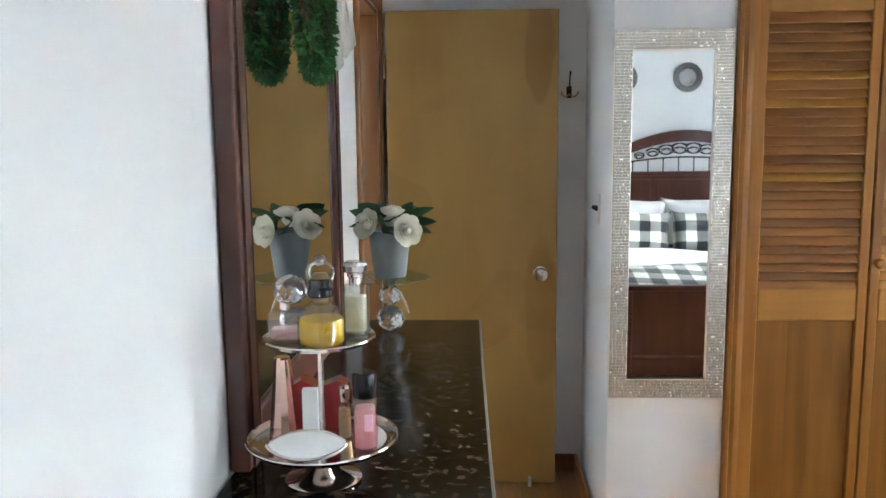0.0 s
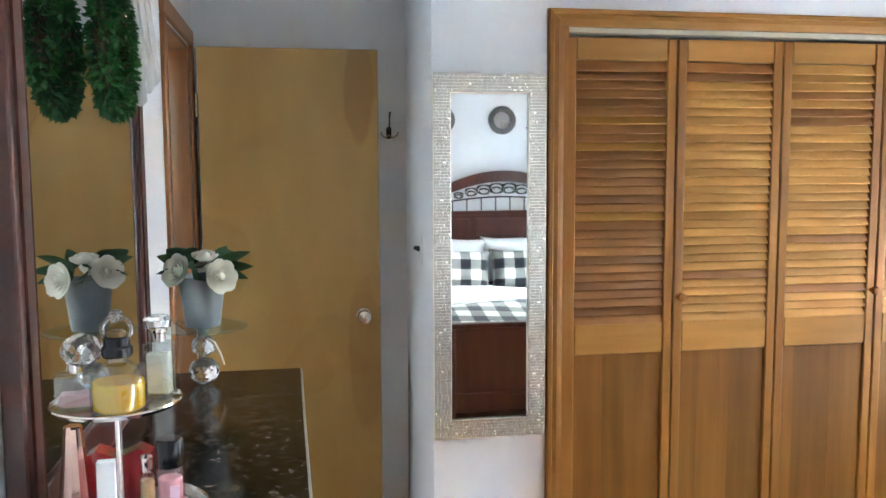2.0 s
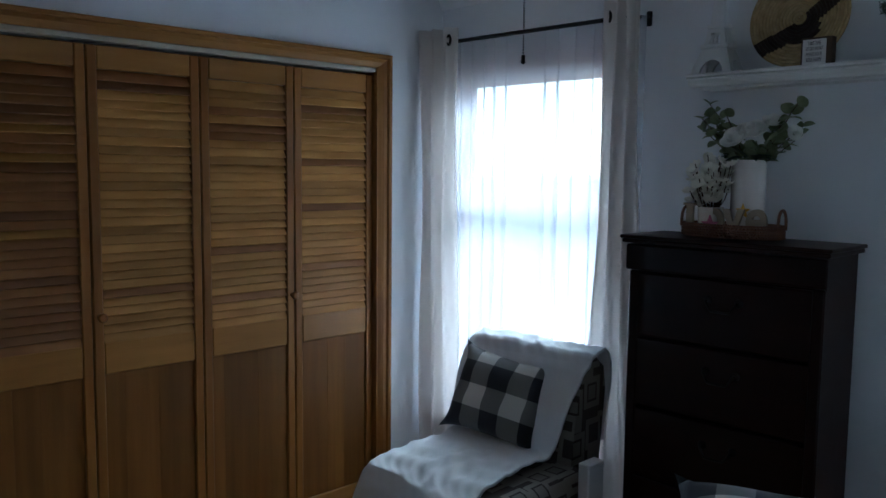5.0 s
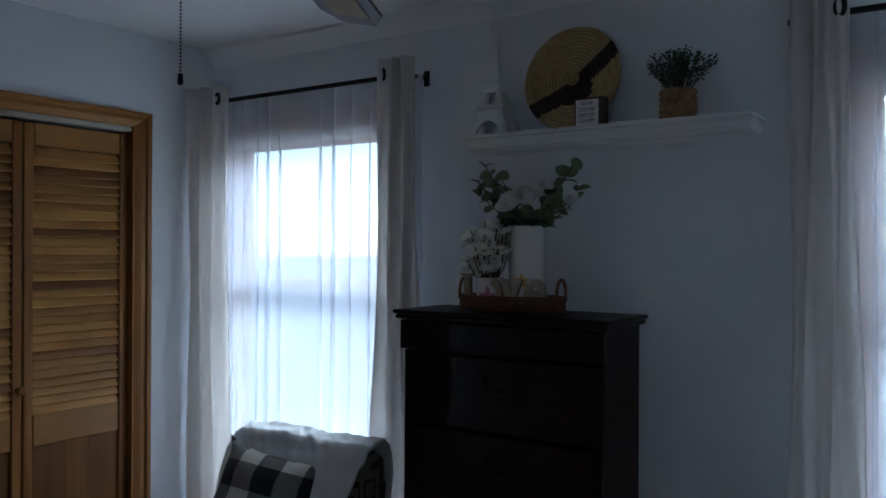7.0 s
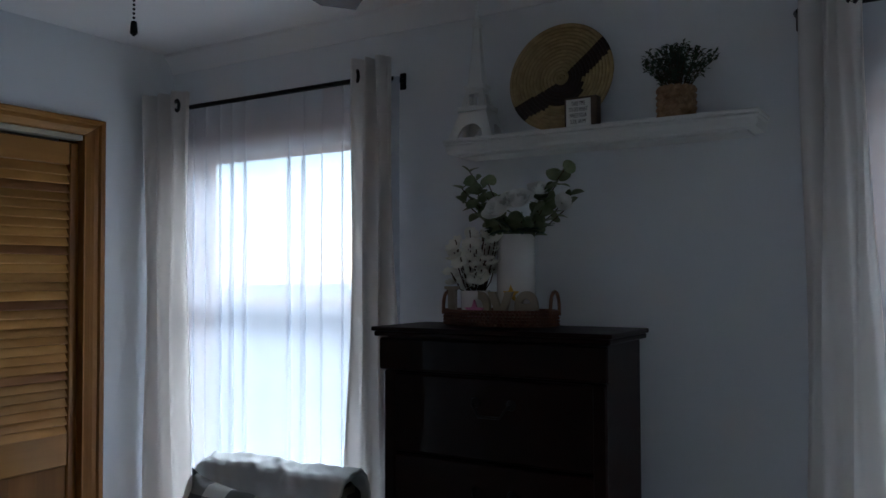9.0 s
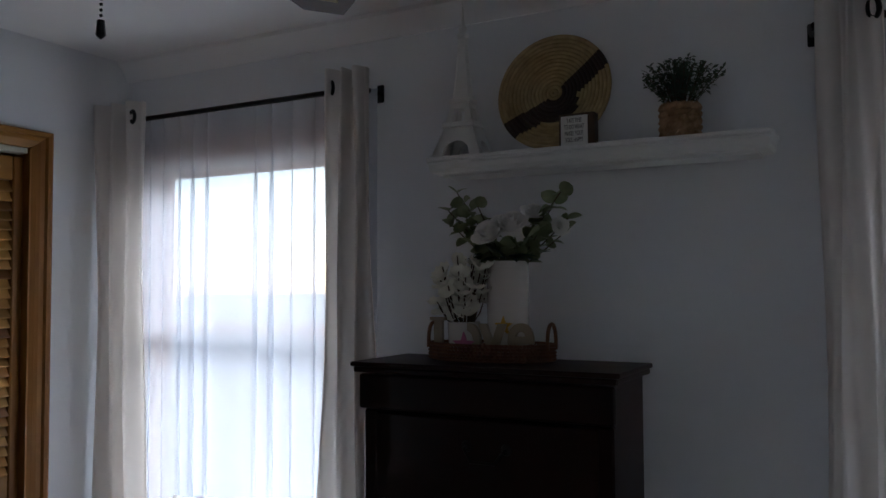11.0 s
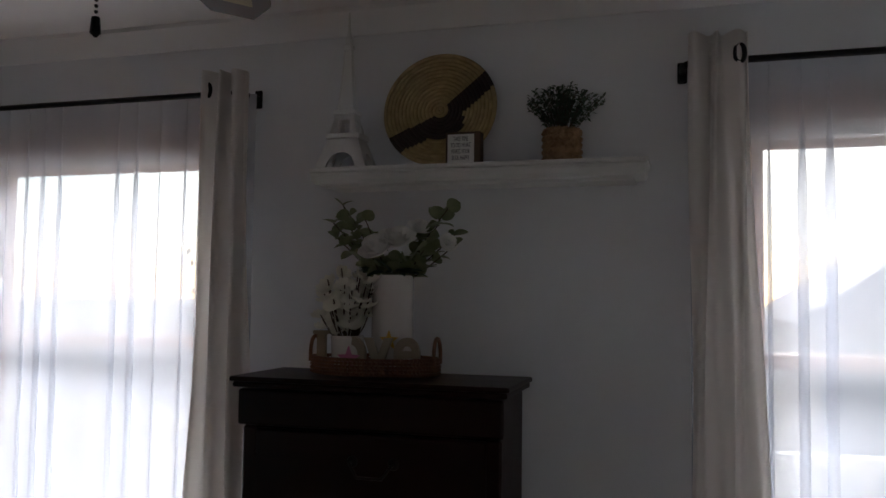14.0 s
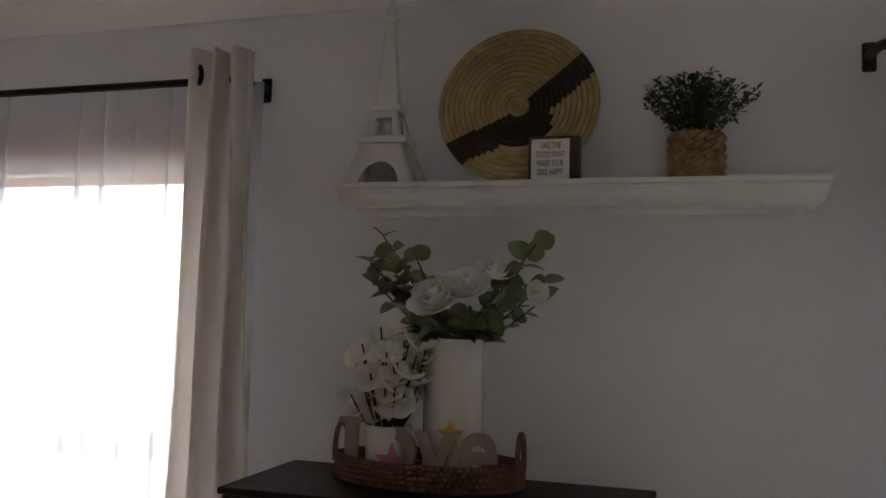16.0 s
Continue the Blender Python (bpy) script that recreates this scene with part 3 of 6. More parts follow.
# ---- curtains ----
def curtain(name, y0, y1, folds, label, flare=(0.0, 0.0), depth=0.035, z0=0.03, z1=2.226, x=EAST - 0.105, seed=1, edges=()):
    rnd = random.Random(seed)
    ph = [rnd.uniform(-0.5, 0.5) for _ in range(folds + 2)]

    def f(u, v):
        a, b = y0 + flare[0] * (1 - v), y1 + flare[1] * (1 - v)
        soft = 1 - 0.35 * (1 - v)
        s = u * folds
        k = int(s)
        wob = math.sin(2 * math.pi * s + 0.5 * ph[k] * (1 - v))
        return Vector((x + depth * soft * wob + 0.006 * math.sin(7 * v + 3 * u), a + (b - a) * u + 0.008 * math.sin(9 * v + 12 * u), z0 + (z1 - z0) * v))

    c = thing(name, label, "curtain")
    part("drape", sheet(folds * 14, 30, f, 0.002), LINEN, c, smooth="all")
    for yy in edges:
        ring = [(x - 0.012, yy + 0.010 * math.cos(t), 2.171 + 0.020 * math.sin(t)) for t in [i * math.pi / 8 for i in range(16)]]
        part("grommet", tube(ring, 0.006, 6, closed=True), IRON, c, "black metal grommet", smooth=True)
    return c


curtain("curtain", 3.305, 3.515, 3, "cream curtain panel with black grommets beside the closet wall", depth=0.026, x=EAST - 0.140, flare=(-0.05, -0.02), seed=2, edges=(3.335,))
curtain("curtain", 2.402, 2.522, 3, "cream curtain panel gathered beside the dresser chest", depth=0.026, x=EAST - 0.138, flare=(-0.10, 0.07), seed=3, edges=(2.514,))
curtain("curtain", 1.085, 1.212, 3, "cream curtain panel with black grommets flaring at its foot", depth=0.022, x=EAST - 0.150, flare=(-0.06, 0.02), seed=4, edges=(1.107,))
curtain("curtain", 0.07, 0.25, 3, "cream curtain panel at the window beside the bed", depth=0.04, seed=5)


def sheer(y0, y1, label, seed):
    rnd = random.Random(seed)
    waves = [(rnd.uniform(5, 34), rnd.uniform(0, 6.28), rnd.uniform(0.2, 1)) for _ in range(7)]

    def f(u, v):
        d = sum(a * math.sin(w * u * 2 + p + 0.6 * (1 - v)) for w, p, a in waves) / 3.2
        turn = 2 * math.pi * (13 * u + 0.8 * math.sin(9 * u + seed) + 0.28 * math.sin(23 * u + 2 * seed) + 0.10 * (1 - v) * math.sin(5 * u + 2 * seed))
        fold = 0.5 + 1.7 * min(1, (1 - v) * 5 + 0.25) * (0.6 + 0.4 * math.sin(6 * u + seed))
        back = fold * math.sin(turn) / (2 * math.pi * 13)
        return Vector((EAST - 0.062 + 0.010 * math.cos(turn) * min(1, (1 - v) * 4 + 0.3) + 0.006 * d, y0 + (y1 - y0) * (u + back), 0.04 + (2.176 - 0.04) * v))

    s = thing("sheer_curtain", label, "sheer curtain", group="sheer curtains")
    part("voile", sheet(420, 20, f), SHEER, s, smooth="all")


sheer(2.40, 3.45, "white sheer voile curtain gathered over the window", 11)
sheer(0.13, 1.21, "white sheer voile curtain gathered over the window", 23)


def rod(y0, y1, label):
    r = thing("curtain_rod", label, "curtain rod", group="curtain rods")
    x, z = EAST - 0.105, 2.171
    part("bar", tube([(x, y0, z), (x, y1, z)], 0.0085, 12), IRON, r, smooth=True)
    for yy, s in ((y0, -1), (y1, 1)):
        pts = [(x, yy, z), (x, yy + s * 0.012, z - 0.004), (x + 0.02, yy + s * 0.02, z - 0.002), (EAST - 0.02, yy + s * 0.022, z + 0.004), (EAST - 0.001, yy + s * 0.022, z + 0.004)]
        b = part("bracket", tube(pts, 0.0085, 10), IRON, r, smooth=True)
        part("wall_plate", cube(EAST - 0.008, yy + s * 0.022 - 0.012, z - 0.024, EAST - 0.0005, yy + s * 0.022 + 0.012, z + 0.03, bevel=0.003), IRON, b)
        part("collar", lathe([(0.012, -0.012), (0.014, 0), (0.012, 0.012)], 12, m=pose(x, yy - s * 0.03, z, 90, 0, 0)), IRON, r, smooth=True)


rod(2.456, 3.498, "black iron wraparound curtain rod over the window")
rod(0.04, 1.214, "black iron wraparound curtain rod over the window")

# ---- bedroom furniture ----
def handle(parent, at, w=0.09, mat=BRASS):
    x, y, z = at
    pts = [(x, y + w / 2, z + 0.012), (x - 0.018, y + w / 2, z + 0.01), (x - 0.024, y + w * 0.3, z - 0.018), (x - 0.024, y - w * 0.3, z - 0.018), (x - 0.018, y - w / 2, z + 0.01), (x, y - w / 2, z + 0.012)]
    h = part("handle", tube(pts, 0.004, 8), mat, parent, "drooping metal bail handle", smooth=True)
    for s in (1, -1):
        part("rosette", lathe([(0.014, 0), (0.012, 0.004), (0.006, 0.007)], 14, m=pose(x, y + s * w / 2, z + 0.012, 0, -90, 0)), mat, h, smooth=True)


DARKBRONZE = material("dark_bronze", (0.012, 0.008, 0.006), 0.5, metal=0.3)


def chest():
    c = thing("chest_of_drawers", "tall dark mahogany chest of drawers against the wall", "chest of drawers")
    x0, x1, y0, y1, top = 2.600, 2.875, 1.592, 2.272, 1.408
    bm = cube(x0, y0, top - 0.012, x1, y1, top, bevel=0.004, seg=2)
    box(bm, x0 + 0.006, y0 + 0.006, top - 0.026, x1 - 0.002, y1 - 0.006, top - 0.0125, bevel=0.004, seg=2)
    part("top", bm, CHEST, c)
    part("body", cube(x0 + 0.045, y0 + 0.025, 0.09, x1 - 0.003, y1 - 0.025, top - 0.027), CHEST, c)
    part("frieze_drawer", cube(x0 + 0.016, y0 + 0.016, 1.293, x0 + 0.0445, y1 - 0.016, top - 0.03, bevel=0.006, seg=2), CHEST, c)
    z = 1.286
    for h in (0.215, 0.235, 0.24, 0.24, 0.235):
        d = part("drawer", cube(x0 + 0.026, y0 + 0.04, z - h + 0.006, x0 + 0.0445, y1 - 0.04, z, bevel=0.006, seg=2), CHEST, c)
        handle(d, (x0 + 0.026, (y0 + y1) / 2 - 0.02, z - h * 0.35), w=0.10, mat=DARKBRONZE)
        z -= h
    for yy in (y0 + 0.025, y1 - 0.06):
        part("corner_post", cube(x0 + 0.022, yy - 0.004, 0.09, x0 + 0.0445, yy + 0.033, 1.291, bevel=0.005), CHEST, c)
    for xx in (x0 + 0.05, x1 - 0.06):
        for yy in (y0 + 0.04, y1 - 0.10):
            part("foot", cube(xx, yy, 0, xx + 0.05, yy + 0.06, 0.0895, bevel=0.006), CHEST, c)


chest()


def dresser():
    d = thing("dresser", "dark cherry dresser with a polished dark stone top", "dresser")
    x0, x1, y0, y1, top = WEST + 0.008, 0.045, 1.62, 3.12, 1.0
    front = [(0.034, y1), (0.043, y1 - 0.009), (0.049, 2.6), (0.057, 2.1), (0.066, y0 + 0.015), (0.058, y0)]
    bm = bmesh.new()
    loops = []
    for inset, z in ((0.006, top - 0.032), (0.006, top - 0.027), (0.0, top - 0.024), (0.0, top - 0.004), (0.002, top - 0.001), (0.006, top)):
        loop = [(x0, y0 + inset), (x0, y1 - inset)] + [(x - inset, min(max(y, y0 + inset), y1 - inset)) for x, y in front]
        loops.append([bm.verts.new((x, y, z)) for x, y in loop])
    bm.faces.new(loops[0])
    bm.faces.new(loops[-1][::-1])
    for a, c in zip(loops, loops[1:]):
        for k in range(len(a)):
            q = (k + 1) % len(a)
            bm.faces.new((a[k], a[q], c[q], c[k])).material_index = 1
    part("top", bm, (STONE, STONE_EDGE), d, "polished dark brown stone slab top")
    part("body", cube(x0 + 0.01, y0 + 0.025, 0.08, x1 - 0.085, y1 - 0.025, top - 0.033), CHERRY, d)
    part("plinth", cube(x0 + 0.02, y0 + 0.04, 0, x1 - 0.10, y1 - 0.04, 0.0795), CHERRY, d)
    zs = (0.10, 0.38, 0.66, 0.955)
    wy = (y1 - y0 - 0.08) / 3
    for i in range(3):
        for a, b in zip(zs, zs[1:]):
            yy = y0 + 0.04 + i * wy
            dr = part("drawer", cube(x1 - 0.0845, yy + 0.006, a + 0.006, x1 - 0.066, yy + wy - 0.006, b - 0.006, bevel=0.005, seg=2), CHERRY, d)
            for k in (0.28, 0.72):
                part("knob", lathe([(0.008, 0), (0.007, 0.01), (0.014, 0.018), (0.010, 0.024)], 14, m=pose(x1 - 0.066, yy + wy * k, (a + b) / 2, 0, 90, 0)), BRASS, dr, smooth=True)


def dresser_mirror():
    m = thing("dresser_mirror", "tall dresser mirror in a dark cherry frame", "mirror")
    xb, xf = WEST + 0.002, WEST + 0.048
    xg = WEST + 0.029
    y0, y1, z0, z1, w = 1.984, 2.98, 1.001, 2.06, 0.082
    part("backboard", cube(xb, y0 + 0.083, z0 + 0.02, xg - 0.0055, y1 - 0.083, z1 - 0.02), CHERRY, m)
    part("glass", cube(xg - 0.005, y0 + w - 0.01, z0 + 0.07, xg, y1 - w + 0.01, z1 - 0.07), MIRROR, m, "clear mirror glass")
    for name, a in (("stile", (y0, y0 + w)), ("stile", (y1 - w, y1))):
        bm = cube(xb, a[0], z0, xg + 0.008, a[1], z1, bevel=0.005, seg=2)
        box(bm, xg + 0.0085, a[0] + 0.02, z0 + 0.002, xg + 0.011, a[1] - 0.02, z1 - 0.002, bevel=0.004, seg=3)
        part(name, bm, CHERRY, m)
    part("bottom_rail", cube(xg + 0.0005, y0 + w + 0.0005, z0, xf - 0.012, y1 - w - 0.0005, z0 + 0.085, bevel=0.006, seg=2), CHERRY, m)
    outline = [(y0 + w + 0.0005, z1 - 0.11), (y1 - w - 0.0005, z1 - 0.11), (y1 - w - 0.0005, z1)]
    for k in range(1, 20):
        u = k / 20
        outline.append((y1 - w - 0.0005 - (y1 - y0 - 2 * w - 0.001) * u, z1 + 0.09 * math.sin(math.pi * u)))
    outline.append((y0 + w + 0.0005, z1))
    part("crest_rail", prism(outline, 0.018, m=Matrix.Translation((xf - 0.012, 0, 0)) @ pose(0, 0, 0, 0, 0, 90)), CHERRY, m)


dresser()
dresser_mirror()


def wall_mirror():
    m = thing("wall_mirror", "tall narrow mirror in a silver mosaic frame hung on the wall", "mirror")
    x0, x1, z0, z1, w = 0.4855, 0.883, 0.628, 1.880, 0.064
    yb, yf = NORTH - 0.001, NORTH - 0.024
    frame_mat = material("champagne_silver", (0.78, 0.74, 0.67), 0.34, metal=0.7, second=(0.86, 0.82, 0.74), scale=90, bump=0.3, bump_scale=200)
    tile_mat = bpy.data.materials.new("silver_mosaic")
    tile_mat.use_nodes = True
    n, k = tile_mat.node_tree.nodes, tile_mat.node_tree.links
    p = n["Principled BSDF"]
    p.inputs["Metallic"].default_value, p.inputs["Roughness"].default_value = 0.7, 0.22
    geo, ramp = n.new("ShaderNodeNewGeometry"), n.new("ShaderNodeValToRGB")
    ramp.color_ramp.elements[0].color, ramp.color_ramp.elements[1].color = (0.76, 0.72, 0.65, 1), (0.93, 0.90, 0.83, 1)
    k.new(geo.outputs["Random Per Island"], ramp.inputs[0])
    k.new(ramp.outputs[0], p.inputs["Base Color"])
    part("frame_left", cube(x0, yf, z0, x0 + w, yb, z1, bevel=0.003), frame_mat, m)
    part("frame_right", cube(x1 - w, yf, z0, x1, yb, z1, bevel=0.003), frame_mat, m)
    part("frame_top", cube(x0 + w + 0.0003, yf, z1 - w, x1 - w - 0.0003, yb, z1, bevel=0.003), frame_mat, m)
    part("frame_bottom", cube(x0 + w + 0.0003, yf, z0, x1 - w - 0.0003, yb, z0 + w, bevel=0.003), frame_mat, m)
    part("glass", cube(x0 + w - 0.004, yb - 0.010, z0 + w - 0.004, x1 - w + 0.004, yb - 0.005, z1 - w + 0.004), MIRROR, m, "clear mirror glass")
    rnd = random.Random(4)
    verts, faces = [], []
    ph, step = 0.0105, 0.0
    z = z0 + 0.004
    while z < z1 - 0.008:
        x = x0 + 0.003 + rnd.uniform(-0.004, 0)
        while x < x1 - 0.006:
            ln = rnd.choice((0.011, 0.013, 0.016, 0.022))
            a, b = max(x, x0 + 0.003), min(x + ln - 0.0002, x1 - 0.003)
            inside = z > z0 + w - 0.007 and z < z1 - w + 0.001
            spans = [(a, b)]
            if inside:
                spans = [(a, min(b, x0 + w - 0.002)), (max(a, x1 - w + 0.002), b)]
            for s, e in spans:
                if e - s > 0.003:
                    h0, h1 = yf - rnd.uniform(0.0003, 0.0022), yf - rnd.uniform(0.0003, 0.0022)
                    q = len(verts)
                    verts += [(s, yf + 0.001, z), (e, yf + 0.001, z), (e, yf + 0.001, z + ph - 0.0002), (s, yf + 0.001, z + ph - 0.0002),
                              (s + 0.0003, h0, z + 0.0003), (e - 0.0003, h1, z + 0.0003), (e - 0.0003, h1 - rnd.uniform(-0.0016, 0.0012), z + ph - 0.0007), (s + 0.0003, h0, z + ph - 0.0007)]
                    faces += [(q + 4, q + 5, q + 6, q + 7), (q, q + 1, q + 5, q + 4), (q + 1, q + 2, q + 6, q + 5), (q + 2, q + 3, q + 7, q + 6), (q + 3, q, q + 4, q + 7)]
            x += ln
        z += ph
    me = bpy.data.meshes.new("mosaic")
    me.from_pydata(verts, [], faces)
    me.materials.append(tile_mat)
    tagged(part("mosaic", me, None, m, "small silver mosaic strips"), kind="stuff")


wall_mirror()


# ---- cloth shapes ----
def pillow_bm(w, h, puff, uv=True, ears=0.02, seed=0):
    """A stuffed cushion in its own x and z, face towards -y, pinched at its seam and drawn out at its corners."""
    bm = bmesh.new()
    layer = bm.loops.layers.uv.new("UVMap")
    n = 20
    rnd = random.Random(seed)
    ph = [rnd.uniform(0, 6.28) for _ in range(4)]

    def place(u, v, s):
        a, b = 2 * u - 1, 2 * v - 1
        bulge = (max(0, 1 - a ** 4) * max(0, 1 - b ** 4)) ** 0.6
        pin = 1 - 0.06 * (1 - abs(a) ** 3) * abs(b) ** 3
        pin2 = 1 - 0.06 * (1 - abs(b) ** 3) * abs(a) ** 3
        ear = ears * (abs(a) * abs(b)) ** 6
        wr = 0.006 * math.sin(5 * a + ph[0] + 2 * b) * bulge + 0.004 * math.sin(9 * b + ph[1]) * bulge
        return Vector((a * (w / 2) * pin2 + math.copysign(ear, a), s * (puff / 2 * bulge + wr), b * (h / 2) * pin + math.copysign(ear, b)))

    for s in (-1, 1):
        g = [[bm.verts.new(place(i / n, j / n, s)) for j in range(n + 1)] for i in range(n + 1)]
        for i in range(n):
            for j in range(n):
                f = bm.faces.new((g[i][j], g[i + 1][j], g[i + 1][j + 1], g[i][j + 1]))
                for loop, (a, b) in zip(f.loops, ((i, j), (i + 1, j), (i + 1, j + 1), (i, j + 1))):
                    loop[layer].uv = (a / n * w, b / n * h)
    bmesh.ops.remove_doubles(bm, verts=bm.verts, dist=0.0008)
    return bm


def cushion(name, w, h, puff, mat, label, at, category="pillow", seed=0, group=""):
    c = thing(name, label, category, group=group)
    c.matrix_basis = at
    part("cover", pillow_bm(w, h, puff, seed=seed), mat, c, smooth="all")
    return c


# ---- bed ----
def bed():
    b = thing("bed", "dark cherry bed with an arched headboard of wood and scrolled iron", "bed")
    x0, x1, hy, fy = 0.87, 2.70, SOUTH + 0.03, 1.46
    cx = (x0 + x1) / 2
    for x in (x0, x1 - 0.08):
        part("head_post", cube(x, hy, 0, x + 0.08, hy + 0.07, 1.255, bevel=0.008, seg=2), CHERRY, b)
    n = 32
    top, low = [], []
    for i in range(n + 1):
        u = i / n
        x = x0 + (x1 - x0) * u
        s = math.sin(math.pi * u) ** 1.25
        top.append((x, 1.26 + 0.29 * s))
        low.append((x, 1.195 + 0.26 * s))
    part("arch", prism(top + low[::-1], 0.06, m=Matrix.Translation((0, hy + 0.005, 0))), CHERRY, b)
    part("headboard_panel", cube(x0 + 0.0805, hy + 0.015, 0.35, x1 - 0.0805, hy + 0.045, 1.172, bevel=0.004), CHERRY, b)
    part("headboard_rail", cube(x0 + 0.0805, hy + 0.005, 1.173, x1 - 0.0805, hy + 0.06, 1.205, bevel=0.006, seg=2), CHERRY, b)
    for k in range(3):
        a = x0 + 0.1 + k * (x1 - x0 - 0.2) / 3
        part("raised_panel", cube(a + 0.02, hy + 0.0455, 0.6, a + (x1 - x0 - 0.2) / 3 - 0.02, hy + 0.056, 1.14, bevel=0.008, seg=2), CHERRY, b)
    iron = bmesh.new()
    y = hy + 0.035
    lower = [(x0 + 0.09 + (x1 - x0 - 0.18) * i / 24, y, 1.225 + 0.10 * math.sin(math.pi * i / 24)) for i in range(25)]
    tube(lower, 0.007, 6, iron)
    for k in range(12):
        u = (k + 1) / 13
        x = x0 + 0.09 + (x1 - x0 - 0.18) * u
        z = 1.225 + 0.10 * math.sin(math.pi * u)
        tube([(x, y, 1.205), (x, y, z)], 0.006, 6, iron)
    for k in range(14):
        u = (k + 0.8) / 14.6
        x = x0 + 0.10 + (x1 - x0 - 0.2) * u
        za, zb = 1.225 + 0.10 * math.sin(math.pi * u), 1.195 + 0.26 * math.sin(math.pi * u) ** 1.25
        z, r = (za + zb) / 2, max(0.02, (zb - za) * 0.58)
        for s in (1, -1):
            sp = [(x + s * (0.008 + r * (1 - t / 26)) * math.cos(0.5 + t * 0.42), y, z + (r * (1 - t / 26)) * math.sin(0.5 + t * 0.42) * 0.75) for t in range(22)]
            tube(sp, 0.005, 5, iron)
    part("iron_scrollwork", iron, IRON, b, "black wrought iron bars and scrolls", smooth=True)
    part("footboard", cube(x0 + 0.06, fy, 0.10, x1 - 0.06, fy + 0.04, 0.615, bevel=0.006, seg=2), CHERRY, b)
    part("footboard_cap", cube(x0 + 0.03, fy - 0.012, 0.6155, x1 - 0.03, fy + 0.055, 0.645, bevel=0.01, seg=3), CHERRY, b)
    part("footboard_moulding", cube(x0 + 0.07, fy + 0.0405, 0.2, x1 - 0.07, fy + 0.052, 0.225, bevel=0.005), CHERRY, b)
    for x in (x0, x1 - 0.075):
        part("foot_post", cube(x, fy - 0.015, 0, x + 0.075, fy + 0.06, 0.614, bevel=0.008, seg=2), CHERRY, b)
    for x in (x0 + 0.02, x1 - 0.05):
        part("side_rail", cube(x, hy + 0.071, 0.2, x + 0.03, fy - 0.016, 0.4, bevel=0.004), CHERRY, b)
    solid("mattress", cube(x0 + 0.06, hy + 0.075, 0.401, x1 - 0.06, fy - 0.03, 0.545, bevel=0.05, seg=4), WHITE_CLOTH, "thick white mattress on the bed frame", "mattress", smooth=True)
    d = thing("bed_skirt", "white pleated bed skirt hanging beside the bed", "bed skirt")
    for s, x in ((-1, x0 - 0.004), (1, x1 + 0.004)):
        part("skirt_side", sheet(90, 4, lambda u, v: Vector((x + 0.008 * math.sin(u * 190), hy + 0.1 + u * (fy - hy - 0.14), 0.04 + v * 0.38)), 0.002), WHITE_CLOTH, d, smooth="all")

    def spread(u, v):
        a = u * 2 - 1
        half = (x1 - x0) / 2 - 0.03
        run = a * (half + 0.34)
        y = hy + 1.12 + v * (fy - 0.02 - hy - 1.12)
        edge = max(0, abs(run) - half)
        x = cx + math.copysign(min(abs(run), half + 0.02 * min(1, edge * 8) + 0.012), a)
        z = 0.585 - edge * 0.96 + 0.03 * math.sin(3.2 * a + 5 * v) * (edge == 0) + 0.02 * math.sin(9 * v + 4 * a)
        z += 0.035 * math.sin(math.pi * min(1, v * 1.1)) * (edge == 0)
        if v > 0.9:
            z -= (v - 0.9) * 0.25
        return Vector((x, y, z))

    c = thing("bedspread", "black and white buffalo check bedspread over the bed", "bedspread")
    part("cover", sheet(70, 50, spread, 0.012, uv=(2.2, 0.98)), CHECK, c, smooth="all")
    s = thing("sheet", "folded white sheet across the bed under the pillows", "sheet")
    part("fold", sheet(30, 16, lambda u, v: Vector((x0 - 0.0 + u * (x1 - x0), hy + 0.42 + v * 0.78, 0.60 + 0.02 * math.sin(u * 7) + 0.018 * math.sin(math.pi * v) - 0.05 * (abs(2 * u - 1) ** 8))), 0.03), WHITE_CLOTH, s, smooth="all")


bed()
for i, x in enumerate((1.27, 1.86, 2.38)):
    cushion("pillow", 0.62, 0.40, 0.17, WHITE_CLOTH, "plump white sleeping pillow against the headboard", pose(x, SOUTH + 0.25, 0.80, -14, 4 - 5 * i, 2 * i - 2), seed=i, group="white bed pillows")
for i, x in enumerate((1.355, 1.81, 2.28)):
    cushion("pillow", 0.44, 0.34, 0.15, CHECK, "black and white buffalo check pillow on the bed", pose(x, SOUTH + 0.46, 0.735, -18, 3 * (i - 1), 180 + 3 * i), seed=i + 5, group="check bed pillows")
cushion("cushion", 0.50, 0.42, 0.20, CHECK, "black and white check cushion lying on the bed foot", pose(1.96, 1.40, 0.762, -56, 0, -68), seed=12, category="cushion")


# ---- round mirrors above the bed ----
for x in (1.253, 1.79, 2.327):
    m = thing("round_mirror", "round mirror in a dark grey woven ring frame", "mirror", (x, SOUTH + 0.001, 1.982), group="round mirrors over the bed")
    GREYFRAME = material("grey_woven_frame", (0.11, 0.11, 0.11), 0.8, second=(0.17, 0.17, 0.165), scale=60, bump=0.5, bump_scale=120)
    bm = lathe([(0.072, 0.0), (0.120, 0.0), (0.122, 0.016), (0.107, 0.024), (0.078, 0.022), (0.072, 0.014)], 48, m=pose(0, 0, 0, -90, 0, 0))
    bm.faces.ensure_lookup_table()
    bmesh.ops.delete(bm, geom=[f for f in bm.faces if len(f.verts) > 4], context="FACES_ONLY")
    part("frame", bm, GREYFRAME, m, smooth=True)
    part("glass", lathe([(0.074, 0.004), (0.074, 0.008)], 40, m=pose(0, 0, 0, -90, 0, 0)), MIRROR, m, "round mirror glass")


